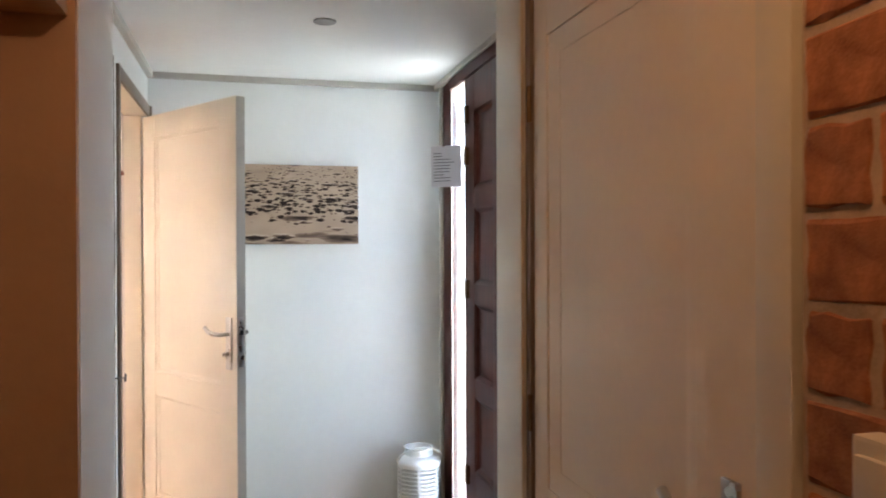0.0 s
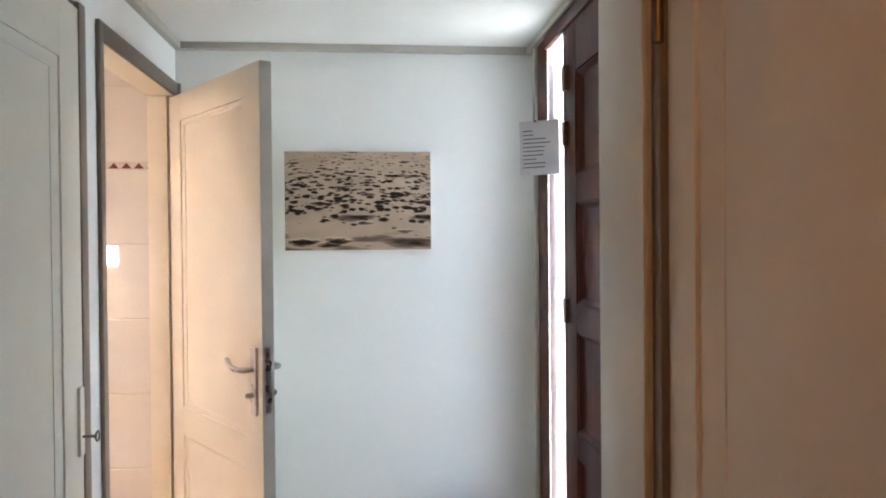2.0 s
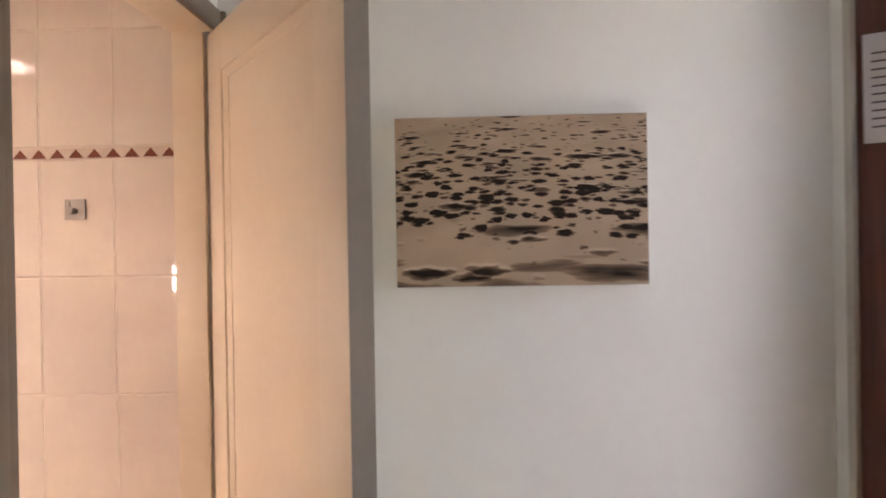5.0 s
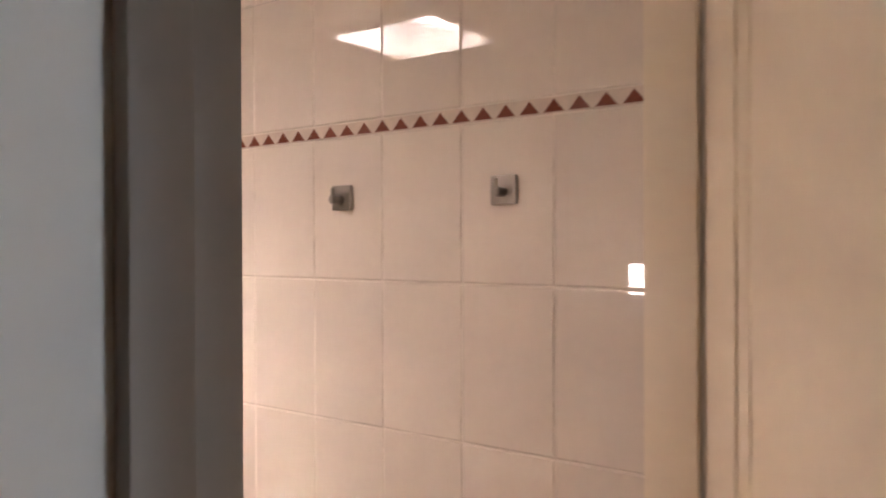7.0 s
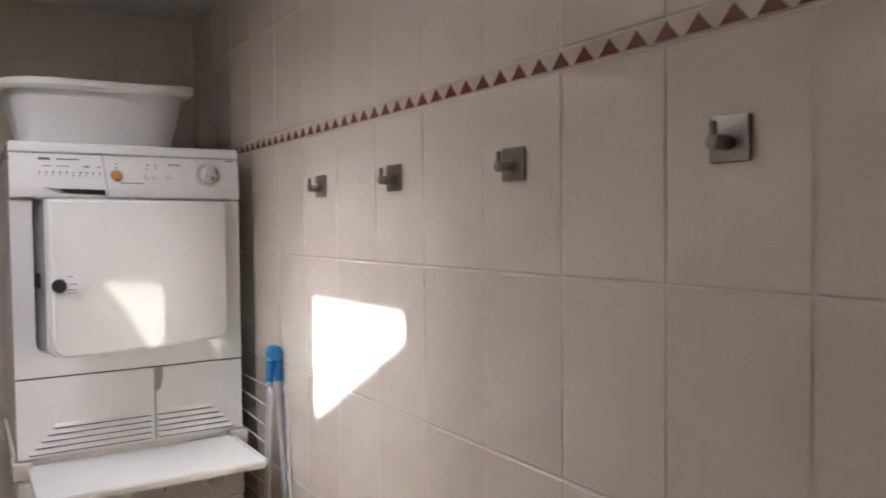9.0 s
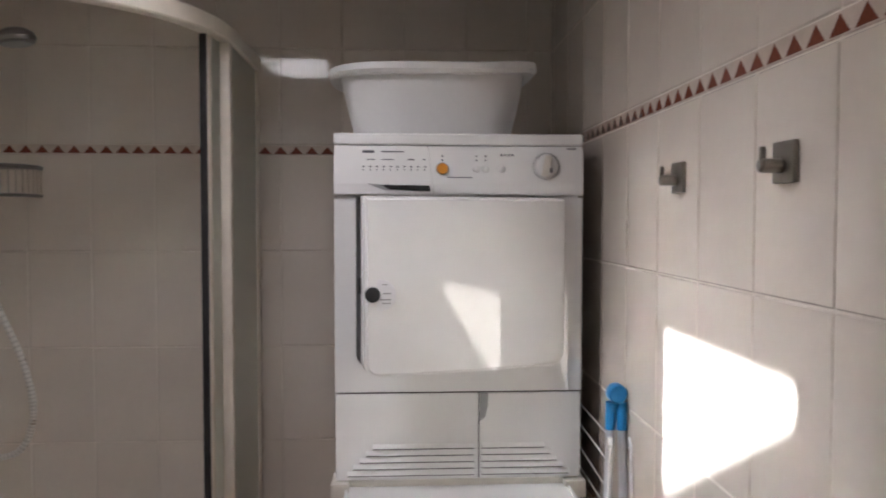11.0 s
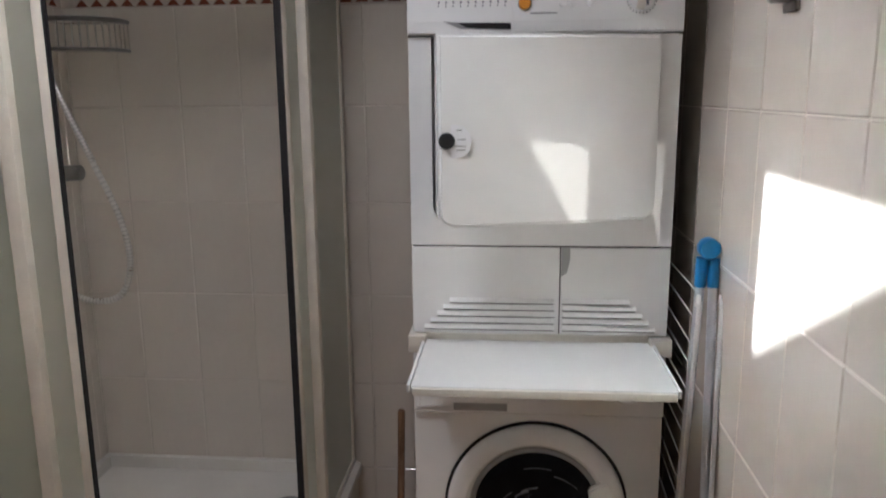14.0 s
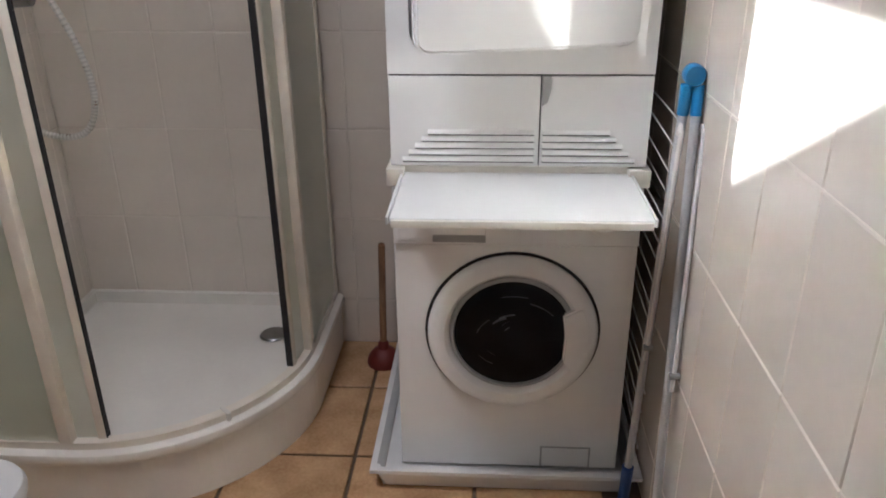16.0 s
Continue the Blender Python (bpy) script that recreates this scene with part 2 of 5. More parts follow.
def photo():
    """Sepia beach photograph: smooth sand in front, rows of dark pebbles shrinking towards the top."""
    m = bpy.data.materials.new("beach_photograph")
    m.use_nodes = True
    nt = m.node_tree
    b = nt.nodes["Principled BSDF"]
    b.inputs["Roughness"].default_value = 0.65
    b.inputs["Specular IOR Level"].default_value = 0.15
    co = nt.nodes.new("ShaderNodeTexCoord")
    sep = nt.nodes.new("ShaderNodeSeparateXYZ")
    nt.links.new(co.outputs["Object"], sep.inputs[0])

    def calc(op, a, c=None, d=None):
        n = nt.nodes.new("ShaderNodeMath")
        n.operation = op
        for i, v in enumerate((a, c, d)):
            if v is None:
                continue
            if isinstance(v, (int, float)):
                n.inputs[i].default_value = v
            else:
                nt.links.new(v, n.inputs[i])
        return n.outputs[0]

    x, z = sep.outputs["X"], sep.outputs["Z"]
    depth = calc("DIVIDE", 1.0, calc("SUBTRACT", 0.47, z))
    px = calc("MULTIPLY", x, depth)
    comb = nt.nodes.new("ShaderNodeCombineXYZ")
    nt.links.new(px, comb.inputs[0])
    nt.links.new(depth, comb.inputs[1])

    def layer(scale, squash, size, seed, lift=0.0):
        mp = nt.nodes.new("ShaderNodeMapping")
        mp.inputs["Scale"].default_value = (scale, squash, 1)
        mp.inputs["Location"].default_value = (seed, seed * 0.7 - lift, 0)
        nz = nt.nodes.new("ShaderNodeTexNoise")
        nz.inputs["Scale"].default_value = 2.5
        nt.links.new(comb.outputs[0], mp.inputs[0])
        nt.links.new(mp.outputs[0], nz.inputs["Vector"])
        mix = nt.nodes.new("ShaderNodeVectorMath")
        mix.operation = "MULTIPLY_ADD"
        mix.inputs[1].default_value = (0.7, 0.5, 0)
        nt.links.new(nz.outputs["Color"], mix.inputs[0])
        nt.links.new(mp.outputs[0], mix.inputs[2])
        vo = nt.nodes.new("ShaderNodeTexVoronoi")
        vo.inputs["Scale"].default_value = 1.0
        nt.links.new(mix.outputs[0], vo.inputs["Vector"])
        sc = nt.nodes.new("ShaderNodeSeparateColor")
        nt.links.new(vo.outputs["Color"], sc.inputs[0])
        keep = calc("MULTIPLY", sc.outputs[0], size)
        return calc("SUBTRACT", keep, vo.outputs["Distance"])

    near = layer(4.2, 9.0, 0.42, 3.0)
    crest = layer(4.2, 9.0, 0.46, 3.0, 0.16)
    far = layer(14.0, 19.0, 0.80, 9.0)
    low = calc("MULTIPLY", calc("MAXIMUM", calc("SUBTRACT", -0.04, z), 0.0), 5.0)
    high = calc("MULTIPLY", calc("MAXIMUM", calc("SUBTRACT", z, 0.07), 0.0), 3.5)
    wave = layer(2.2, 7.0, 0.0, 5.0)
    ripple = calc("SUBTRACT", calc("MULTIPLY", calc("ADD", wave, 0.36), 0.6), calc("MULTIPLY", calc("MAXIMUM", calc("ADD", z, 0.07), 0.0), 4.0))
    stones = calc("MAXIMUM", calc("MAXIMUM", near, ripple), calc("SUBTRACT", calc("SUBTRACT", far, low), high))
    r = nt.nodes.new("ShaderNodeValToRGB")
    r.color_ramp.elements[0].position, r.color_ramp.elements[0].color = 0.46, (0.40, 0.295, 0.215, 1)
    r.color_ramp.elements[1].position, r.color_ramp.elements[1].color = 0.64, (0.022, 0.013, 0.010, 1)
    mid = r.color_ramp.elements.new(0.5)
    mid.color = (0.20, 0.135, 0.095, 1)
    nt.links.new(calc("ADD", stones, 0.5), r.inputs[0])
    sand = nt.nodes.new("ShaderNodeTexNoise")
    sand.inputs["Scale"].default_value, sand.inputs["Detail"].default_value = 2.2, 6.0
    nt.links.new(comb.outputs[0], sand.inputs["Vector"])
    hs = nt.nodes.new("ShaderNodeHueSaturation")
    nt.links.new(calc("ADD", calc("MULTIPLY", sand.outputs["Fac"], 0.7), 0.65), hs.inputs["Value"])
    lit = nt.nodes.new("ShaderNodeMapRange")
    lit.inputs["From Min"].default_value, lit.inputs["From Max"].default_value = -0.04, 0.10
    lit.inputs["To Max"].default_value = 0.75
    nt.links.new(calc("SUBTRACT", crest, calc("MULTIPLY", calc("MAXIMUM", calc("ADD", near, 0.05), 0.0), 3.0)), lit.inputs["Value"])
    tone = nt.nodes.new("ShaderNodeMix")
    tone.data_type = "RGBA"
    tone.inputs[7].default_value = (0.56, 0.44, 0.35, 1)
    nt.links.new(lit.outputs[0], tone.inputs[0])
    nt.links.new(r.outputs[0], tone.inputs[6])
    nt.links.new(tone.outputs[2], hs.inputs["Color"])
    nt.links.new(hs.outputs[0], b.inputs["Base Color"])
    return m


PHOTO = photo()


# ---- mesh helpers ----
def bm_box(x0, x1, y0, y1, z0, z1, bevel=0.0, seg=2, bm=None):
    bm = bm or bmesh.new()
    made = bmesh.ops.create_cube(bm, size=1, matrix=Matrix.LocRotScale(((x0 + x1) / 2, (y0 + y1) / 2, (z0 + z1) / 2), None, (abs(x1 - x0), abs(y1 - y0), abs(z1 - z0))))
    if bevel:
        edges = {e for v in made["verts"] for e in v.link_edges}
        bmesh.ops.bevel(bm, geom=list(edges), offset=bevel, segments=seg, affect="EDGES", profile=0.7)
    return bm


def bm_cyl(p, q, r0, r1=None, n=24, bevel=0.0, bm=None):
    bm = bm or bmesh.new()
    p, q = Vector(p), Vector(q)
    d = q - p
    m = Matrix.Translation((p + q) / 2) @ d.to_track_quat("Z", "Y").to_matrix().to_4x4()
    made = bmesh.ops.create_cone(bm, cap_ends=True, segments=n, radius1=r0, radius2=r0 if r1 is None else r1, depth=d.length, matrix=m)
    if bevel:
        edges = {e for v in made["verts"] for e in v.link_edges if any(len(f.verts) > 4 for f in e.link_faces)}
        bmesh.ops.bevel(bm, geom=list(edges), offset=bevel, segments=2, affect="EDGES")
    return bm


def bm_lathe(profile, centre, n=40, axis="Z", bm=None):
    """Turn (radius, height) pairs round an axis through centre."""
    bm = bm or bmesh.new()
    rings = []
    for r, h in profile:
        ring = []
        for i in range(n):
            a = 2 * math.pi * i / n
            v = (r * math.cos(a), r * math.sin(a), h) if axis == "Z" else (h, r * math.cos(a), r * math.sin(a))
            ring.append(bm.verts.new(Vector(v) + Vector(centre)))
        rings.append(ring)
    for a, c in zip(rings, rings[1:]):
        for i in range(n):
            bm.faces.new((a[i], a[(i + 1) % n], c[(i + 1) % n], c[i]))
    for ring, flip in ((rings[0], True), (rings[-1], False)):
        bm.faces.new(list(reversed(ring)) if flip else ring)
    bmesh.ops.recalc_face_normals(bm, faces=bm.faces)
    return bm


def bm_tube(points, r, n=10, closed=False, bm=None):
    """A round tube along a line of points."""
    bm = bm or bmesh.new()
    pts = [Vector(p) for p in points]
    rings, side = [], None
    k = len(pts)
    for i, p in enumerate(pts):
        a = pts[(i - 1) % k] if closed or i else p
        c = pts[(i + 1) % k] if closed or i < k - 1 else p
        d = (c - a).normalized()
        if side is None:
            side = d.orthogonal().normalized()
        side = (side - d * side.dot(d)).normalized()
        up = d.cross(side)
        rings.append([bm.verts.new(p + r * (math.cos(2 * math.pi * j / n) * side + math.sin(2 * math.pi * j / n) * up)) for j in range(n)])
    pairs = list(zip(rings, rings[1:])) + ([(rings[-1], rings[0])] if closed else [])
    for a, c in pairs:
        for j in range(n):
            bm.faces.new((a[j], a[(j + 1) % n], c[(j + 1) % n], c[j]))
    if not closed:
        bm.faces.new(list(reversed(rings[0])))
        bm.faces.new(rings[-1])
    bmesh.ops.recalc_face_normals(bm, faces=bm.faces)
    return bm


def bm_sweep(path, section, bm=None):
    """Carry a closed section of (outward, up) pairs along a plan line of (x, y, normal x, normal y)."""
    bm = bm or bmesh.new()
    rings = [[bm.verts.new((x + nx * o, y + ny * o, u)) for o, u in section] for x, y, nx, ny in path]
    n = len(section)
    for a, c in zip(rings, rings[1:]):
        for j in range(n):
            bm.faces.new((a[j], a[(j + 1) % n], c[(j + 1) % n], c[j]))
    bm.faces.new(list(reversed(rings[0])))
    bm.faces.new(rings[-1])
    bmesh.ops.recalc_face_normals(bm, faces=bm.faces)
    return bm


def bm_prism(outline, axis, lo, hi, bevel=0.0, bm=None):
    """Extrude an outline along an axis; the pairs are the two other axes in order."""
    bm = bm or bmesh.new()

    def at(a, c, h):
        return {"X": (h, a, c), "Y": (a, h, c), "Z": (a, c, h)}[axis]

    lower = [bm.verts.new(at(a, c, lo)) for a, c in outline]
    upper = [bm.verts.new(at(a, c, hi)) for a, c in outline]
    n = len(outline)
    for i in range(n):
        bm.faces.new((lower[i], lower[(i + 1) % n], upper[(i + 1) % n], upper[i]))
    bm.faces.new(list(reversed(lower)))
    bm.faces.new(upper)
    bmesh.ops.recalc_face_normals(bm, faces=bm.faces)
    if bevel:
        bmesh.ops.bevel(bm, geom=list(bm.edges), offset=bevel, segments=2, affect="EDGES")
    return bm


def mesh_of(name, bm, material, smooth=False):
    data = bpy.data.meshes.new(name)
    if smooth:
        for f in bm.faces:
            f.smooth = f.calc_area() < 0.004 or f.calc_perimeter() ** 2 > 60 * f.calc_area()
        for e in bm.edges:
            if len(e.link_faces) == 2 and e.calc_face_angle() > radians(38):
                e.smooth = False
    bm.to_mesh(data)
    bm.free()
    data.materials.append(material)
    return data


def part(name, bm, material, parent=None, label="", smooth=True):
    ob = new(name, mesh_of(name, bm, material, smooth))
    if parent:
        ob.parent = parent
        if parent.type == "EMPTY" or parent.matrix_basis != Matrix():
            ob.matrix_parent_inverse = parent.matrix_basis.inverted() if not parent.parent else Matrix()
    if label:
        tagged(ob, label)
    return ob


def thing(name, label, category, at=(0, 0, 0), group="", kind=""):
    ob = new(name)
    ob.location = at
    ob.empty_display_size = 0.05
    return tagged(ob, label, category, group, kind)


def structure(name, bm, material, label, category="wall"):
    return tagged(part(name, bm, material, smooth=False), label, category, kind="structure")


def boxes(*rows):
    bm = bmesh.new()
    for r in rows:
        bm_box(*r, bm=bm)
    return bm


# ---- large structure ----
HC, BC = 2.265, 2.32                      # hall and bathroom ceiling heights
BX, HX, HY, SY = -3.065, -0.30, 1.70, -0.20   # bathroom: back wall, door wall, hook wall, shower wall
WX0, WX1, WZ0, WZ1 = -1.230, -1.080, 1.30, 1.45      # small window in the shower wall
structure("ground", boxes((-60, 60, -60, 60, -0.30, -0.20)), PAVE, "grey outdoor paving around the house", "ground")
structure("floor", boxes((-3.3, 1.42, -5.0, 2.0, -0.20, -0.012)), DGROUT, "brown mortar bed under the floor tiles", "floor")
structure("wall_end", boxes((-0.30, 1.42, 1.53, 1.90, -0.012, HC)), WALL, "plain white painted plaster wall at the hall's end")
structure("wall_hooks", boxes((-3.3, -0.302, 1.7024, 1.90, -0.012, BC)), GROUT, "bathroom wall of cream glazed tiles with a border")
structure("wall_back", boxes((-3.3, -3.0674, -0.4, 1.7024, -0.012, BC)), GROUT, "tiled wall behind the appliances and shower")
structure("wall_shower", boxes((-3.0674, WX0, -0.4, -0.2024, -0.012, BC), (WX1, -0.30, -0.4, -0.2024, -0.012, BC), (WX0, WX1, -0.4, -0.2024, -0.012, WZ0), (WX0, WX1, -0.4, -0.2024, WZ1, BC)), GROUT, "tiled wall beside the shower")
# partition between hall and bathroom, with the doorway and the cupboard niche
structure("wall_partition", boxes(
    (-0.30, -0.20, 0.52, 0.655, -0.012, 2.30), (-0.30, -0.20, 0.655, 1.53, 2.10, 2.30),
    (-0.30, -0.20, -0.30, 0.52, 2.10, 2.30), (-0.30, -0.28, -0.30, 0.52, -0.012, 2.10),
    (-0.30, -0.20, 1.515, 1.53, -0.012, 2.10)), WALL, "white painted partition wall with a doorway and a cupboard")
structure("wall_pier", boxes((-0.30, -0.06, -0.71, -0.30, -0.012, 2.5)), WALL, "white painted wall end beside the cupboard")
structure("wall_room", boxes((-2.6, -0.062, -0.73, -0.712, -0.012, 2.5)), ROOM, "warm ochre painted living room wall")
structure("wall_room_west", boxes((-2.75, -2.6, -5.0, -0.71, -0.012, 2.5)), ROOM, "warm ochre painted living room wall")
structure("wall_room_south", boxes((-2.6, 1.42, -5.15, -5.0, -0.012, 2.5)), ROOM, "warm ochre painted living room wall")
structure("wall_side", boxes((0.950, 1.10, -0.62, -0.442, -0.012, 2.5), (0.950, 1.10, -1.63, -0.62, 2.10, 2.5),
                             (1.06, 1.10, -1.63, -0.62, -0.012, 2.10)), WALL, "white painted wall with a cream inner door")
structure("wall_brick", boxes((0.9440, 1.10, -5.0, -1.63, -0.012, 2.5)), MORTAR, "bare red brick wall with sandy mortar")
structure("wall_entrance", boxes((1.27, 1.42, -0.62, -0.03, -0.012, HC), (1.27, 1.42, -0.03, 1.36, 2.19, HC),
                                 (1.27, 1.42, 1.36, 1.53, -0.012, HC), (1.10, 1.27, -0.62, -0.45, -0.012, HC)), WALL, "white painted wall around the entrance door")
structure("ceiling_hall", boxes((-0.30, 1.42, -0.71, 1.90, HC, HC + 0.25)), CEIL, "white hall ceiling with a grey cove", "ceiling")
structure("ceiling_room", boxes((-2.75, 1.42, -5.15, -0.71, 2.5, 2.7)), CEIL, "white living room ceiling", "ceiling")
KX0, KX1, KY0, KY1 = -1.935, -1.458, 0.405, 0.84
structure("ceiling_bathroom", boxes((-3.3, KX0, -0.4, 1.90, BC, BC + 0.09), (KX1, -0.30, -0.4, 1.90, BC, BC + 0.09),
                                    (KX0, KX1, -0.4, KY0, BC, BC + 0.09), (KX0, KX1, KY1, 1.90, BC, BC + 0.09)), CEIL, "white bathroom ceiling with a skylight opening", "ceiling")

# cove along the hall ceiling
cove = bmesh.new()
for x0, x1, y0, y1 in ((-0.20, 1.27, 1.50, 1.53), (-0.20, -0.17, -0.30, 1.50), (1.236, 1.27, -0.45, 1.50)):
    bm_box(x0, x1, y0, y1, HC - 0.03, HC, 0.006, bm=cove)
tagged(part("trim_cove", cove, TRIM), "grey painted cove moulding under the hall ceiling", "trim", kind="structure")
base = bmesh.new()
bm_box(-0.20, 1.27, 1.516, 1.53, 0, 0.07, 0.003, bm=base)
tagged(part("baseboard", base, WALL), "white baseboard along the hall's end wall", "baseboard", kind="structure")


def skylight():
    t = thing("skylight", "small square skylight with a white upstand in the ceiling", "skylight", (-1.72, 0.63, BC), kind="structure")
    e, lo, hi = 0.03, BC + 0.195, BC + 0.46          # the shaft's top follows the pitched roof

    def shaft_wall(x0, x1, y0, y1):
        b = bm_box(x0, x1, y0, y1, BC + 0.09, BC + 0.2)
        for v in b.verts:
            if v.co.z > BC + 0.15:
                v.co.z = lo + (hi - lo) * (v.co.x - KX0) / (KX1 - KX0)
        part("upstand", b, PLASTIC, t, smooth=False)

    shaft_wall(KX0 - e, KX0, KY0 - e, KY1 + e)
    shaft_wall(KX1, KX1 + e, KY0 - e, KY1 + e)
    shaft_wall(KX0, KX1, KY0 - e, KY0)
    shaft_wall(KX0, KX1, KY1, KY1 + e)
    b = bm_box(KX0 - 0.02, KX1 + 0.02, KY0 - 0.02, KY1 + 0.02, 0.005, 0.012)
    for v in b.verts:
        v.co.z += lo + (hi - lo) * (v.co.x - KX0) / (KX1 - KX0)
    p = part("pane", b, CLEAR, t, smooth=False)
    p.visible_shadow = False


skylight()


def small_window():
    t = thing("window_1", "tiny bright fixed window in the tiled wall", "window", (-1.09, -0.3, 1.38), kind="structure")
    p = part("pane", boxes((WX0, WX1, -0.232, -0.227, WZ0, WZ1)), CLEAR, t, smooth=False)
    p.visible_shadow = False
    b = bmesh.new()
    for q in ((WX0 - 0.041, WX0 + 0.01, WZ0, WZ1), (WX1 - 0.01, WX1 + 0.013, WZ0, WZ1), (WX0 - 0.041, WX1 + 0.013, WZ0 - 0.16, WZ0 + 0.008), (WX0 - 0.041, WX1 + 0.013, WZ1 - 0.008, WZ1 + 0.002)):
        bm_box(q[0], q[1], -0.225, -0.202, q[2], q[3], 0.002, bm=b)
    part("window_frame", b, PLASTIC, t)


small_window()


# ---- doors ----
def panel_leaf(t, w, h, th, panels, paint, bead=0.018, deep=0.014):
    """A framed leaf in local coordinates: x along the width, y through it, z up. panels: x0, x1, z0, z1."""
    cols = sorted({(p[0], p[1]) for p in panels})
    zs = sorted({(p[2], p[3]) for p in panels})
    m = t.matrix_basis

    def put(name, bm):
        bm.transform(m)
        return part(name, bm, paint, t)

    edges = [0.0] + [v for c in cols for v in c] + [w]
    for i in range(0, len(edges), 2):
        put("stile", bm_box(edges[i], edges[i + 1], 0, th, 0, h, 0.003))
    lv = [0.0] + [v for c in zs for v in c] + [h]
    for x0, x1 in cols:
        for i in range(0, len(lv), 2):
            put("rail", bm_box(x0, x1, 0.0005, th - 0.0005, lv[i], lv[i + 1], 0.002))
    for x0, x1, z0, z1 in panels:
        put("panel", bm_box(x0, x1, deep, th - deep, z0, z1))
        bm = bmesh.new()
        for ya, yb, yc in ((0.005, deep - 0.002, deep + 0.0005), (th - 0.005, th - deep + 0.002, th - deep - 0.0005)):
            k, g = bead, 0.25 * bead
            rings = [[bm.verts.new((x, y, z)) for x, z in ((x0 + o, z0 + o), (x1 - o, z0 + o), (x1 - o, z1 - o), (x0 + o, z1 - o))]
                     for o, y in ((0, yc), (0, ya), (g, ya), (k - g, yb), (k, yb), (k, yc))]
            for lo, hi in zip(rings, rings[1:]):
                for n in range(4):
                    bm.faces.new((lo[n], lo[(n + 1) % 4], hi[(n + 1) % 4], hi[n]))
        bmesh.ops.recalc_face_normals(bm, faces=bm.faces)
        put("moulding", bm)


def lever_set(t, at, out, along, z, metal, name="door_handle", plate=(0.04, 0.22)):
    """Back plate with a bent lever and a turn knob. out: away from the leaf; along: where the lever points."""
    at, out, along = Vector(at), Vector(out).normalized(), Vector(along).normalized()
    bm = bmesh.new()
    m = Matrix((along, out, (0, 0, 1))).transposed().to_4x4()
    m.translation = (at.x, at.y, z)
    b = bm_box(-plate[0] / 2, plate[0] / 2, 0, 0.008, -plate[1] / 2, plate[1] / 2, 0.003)
    b.transform(m)
    h = part(name, b, metal, t, "brushed steel handle with a back plate")
    p = Vector((at.x, at.y, z + plate[1] * 0.18))
    pts = [p + out * 0.006, p + out * 0.035, p + out * 0.048 + along * 0.012, p + out * 0.05 + along * 0.05, p + out * 0.05 + along * 0.085 + Vector((0, 0, 0.006)), p + out * 0.046 + along * 0.12 + Vector((0, 0, 0.022))]
    part("lever", bm_tube(pts, 0.0095, 12), metal, h)
    k = Vector((at.x, at.y, z - plate[1] * 0.2))
    part("turn_knob", bm_cyl(k + out * 0.006, k + out * 0.032, 0.009, n=16, bevel=0.002), metal, h)
    return h


def bath_door():
    m = pose(-0.22, 1.508, 0.008, 0, 0, math.degrees(math.atan2(-0.680, 0.449)))
    t = thing("door_bathroom", "cream panelled inner door standing open into the hall", "door", kind="structure")
    t.matrix_basis = m
    panel_leaf(t, 0.815, 2.03, 0.042, [(0.115, 0.69, 0.81, 1.925), (0.115, 0.69, 0.22, 0.70)], CREAM)
    u = Vector((0.449, -0.680, 0)).normalized()
    n = Vector((0.680, 0.449, 0)).normalized()
    o = Vector((-0.22, 1.508, 0))
    lever_set(t, o + u * 0.762, -n, -u, 1.005, STEEL)
    lever_set(t, o + u * 0.762 + n * 0.042, n, -u, 1.005, DARKSTEEL)
    # thin strip that colours the closing edge greyer than the cream faces
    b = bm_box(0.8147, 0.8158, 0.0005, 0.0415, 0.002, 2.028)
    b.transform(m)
    part("edge_band", b, TRIM, t, "grey closing edge")
    b = bm_box(0.8145, 0.8168, 0.010, 0.032, 0.90, 1.11)
    b.transform(m)
    part("lock_plate", b, STEEL, t)
    b = bm_box(0.815, 0.823, 0.014, 0.028, 1.035, 1.055, 0.002)
    b.transform(m)
    part("latch", b, DARK, t)


bath_door()


def door_frame():
    t = thing("door_frame", "taupe painted frame and lining of the bathroom doorway", "door frame", (-0.2, 1.1, 0), kind="structure")
    part("casing", bm_box(-0.20, -0.187, 0.622, 0.655, 0, 2.10, 0.005), FRAME, t)
    part("casing", bm_box(-0.222, -0.178, 1.516, 1.53, 0, 2.10, 0.004), FRAME, t)
    part("casing", bm_box(-0.20, -0.1875, 0.655, 1.516, 2.045, 2.10, 0.005), FRAME, t)
    part("lining", bm_box(-0.305, -0.197, 0.655, 0.689, 0, 2.10, 0.004), FRAME, t)
    part("stop", bm_box(-0.305, -0.252, 0.689, 0.712, 0, 2.10, 0.004), FRAME, t)
    part("lining", bm_box(-0.305, -0.228, 1.500, 1.53, 0, 2.10, 0.003), CREAM, t)
    part("head", bm_box(-0.305, -0.20, 0.689, 1.500, 2.045, 2.10, 0.003), CREAM, t)


door_frame()


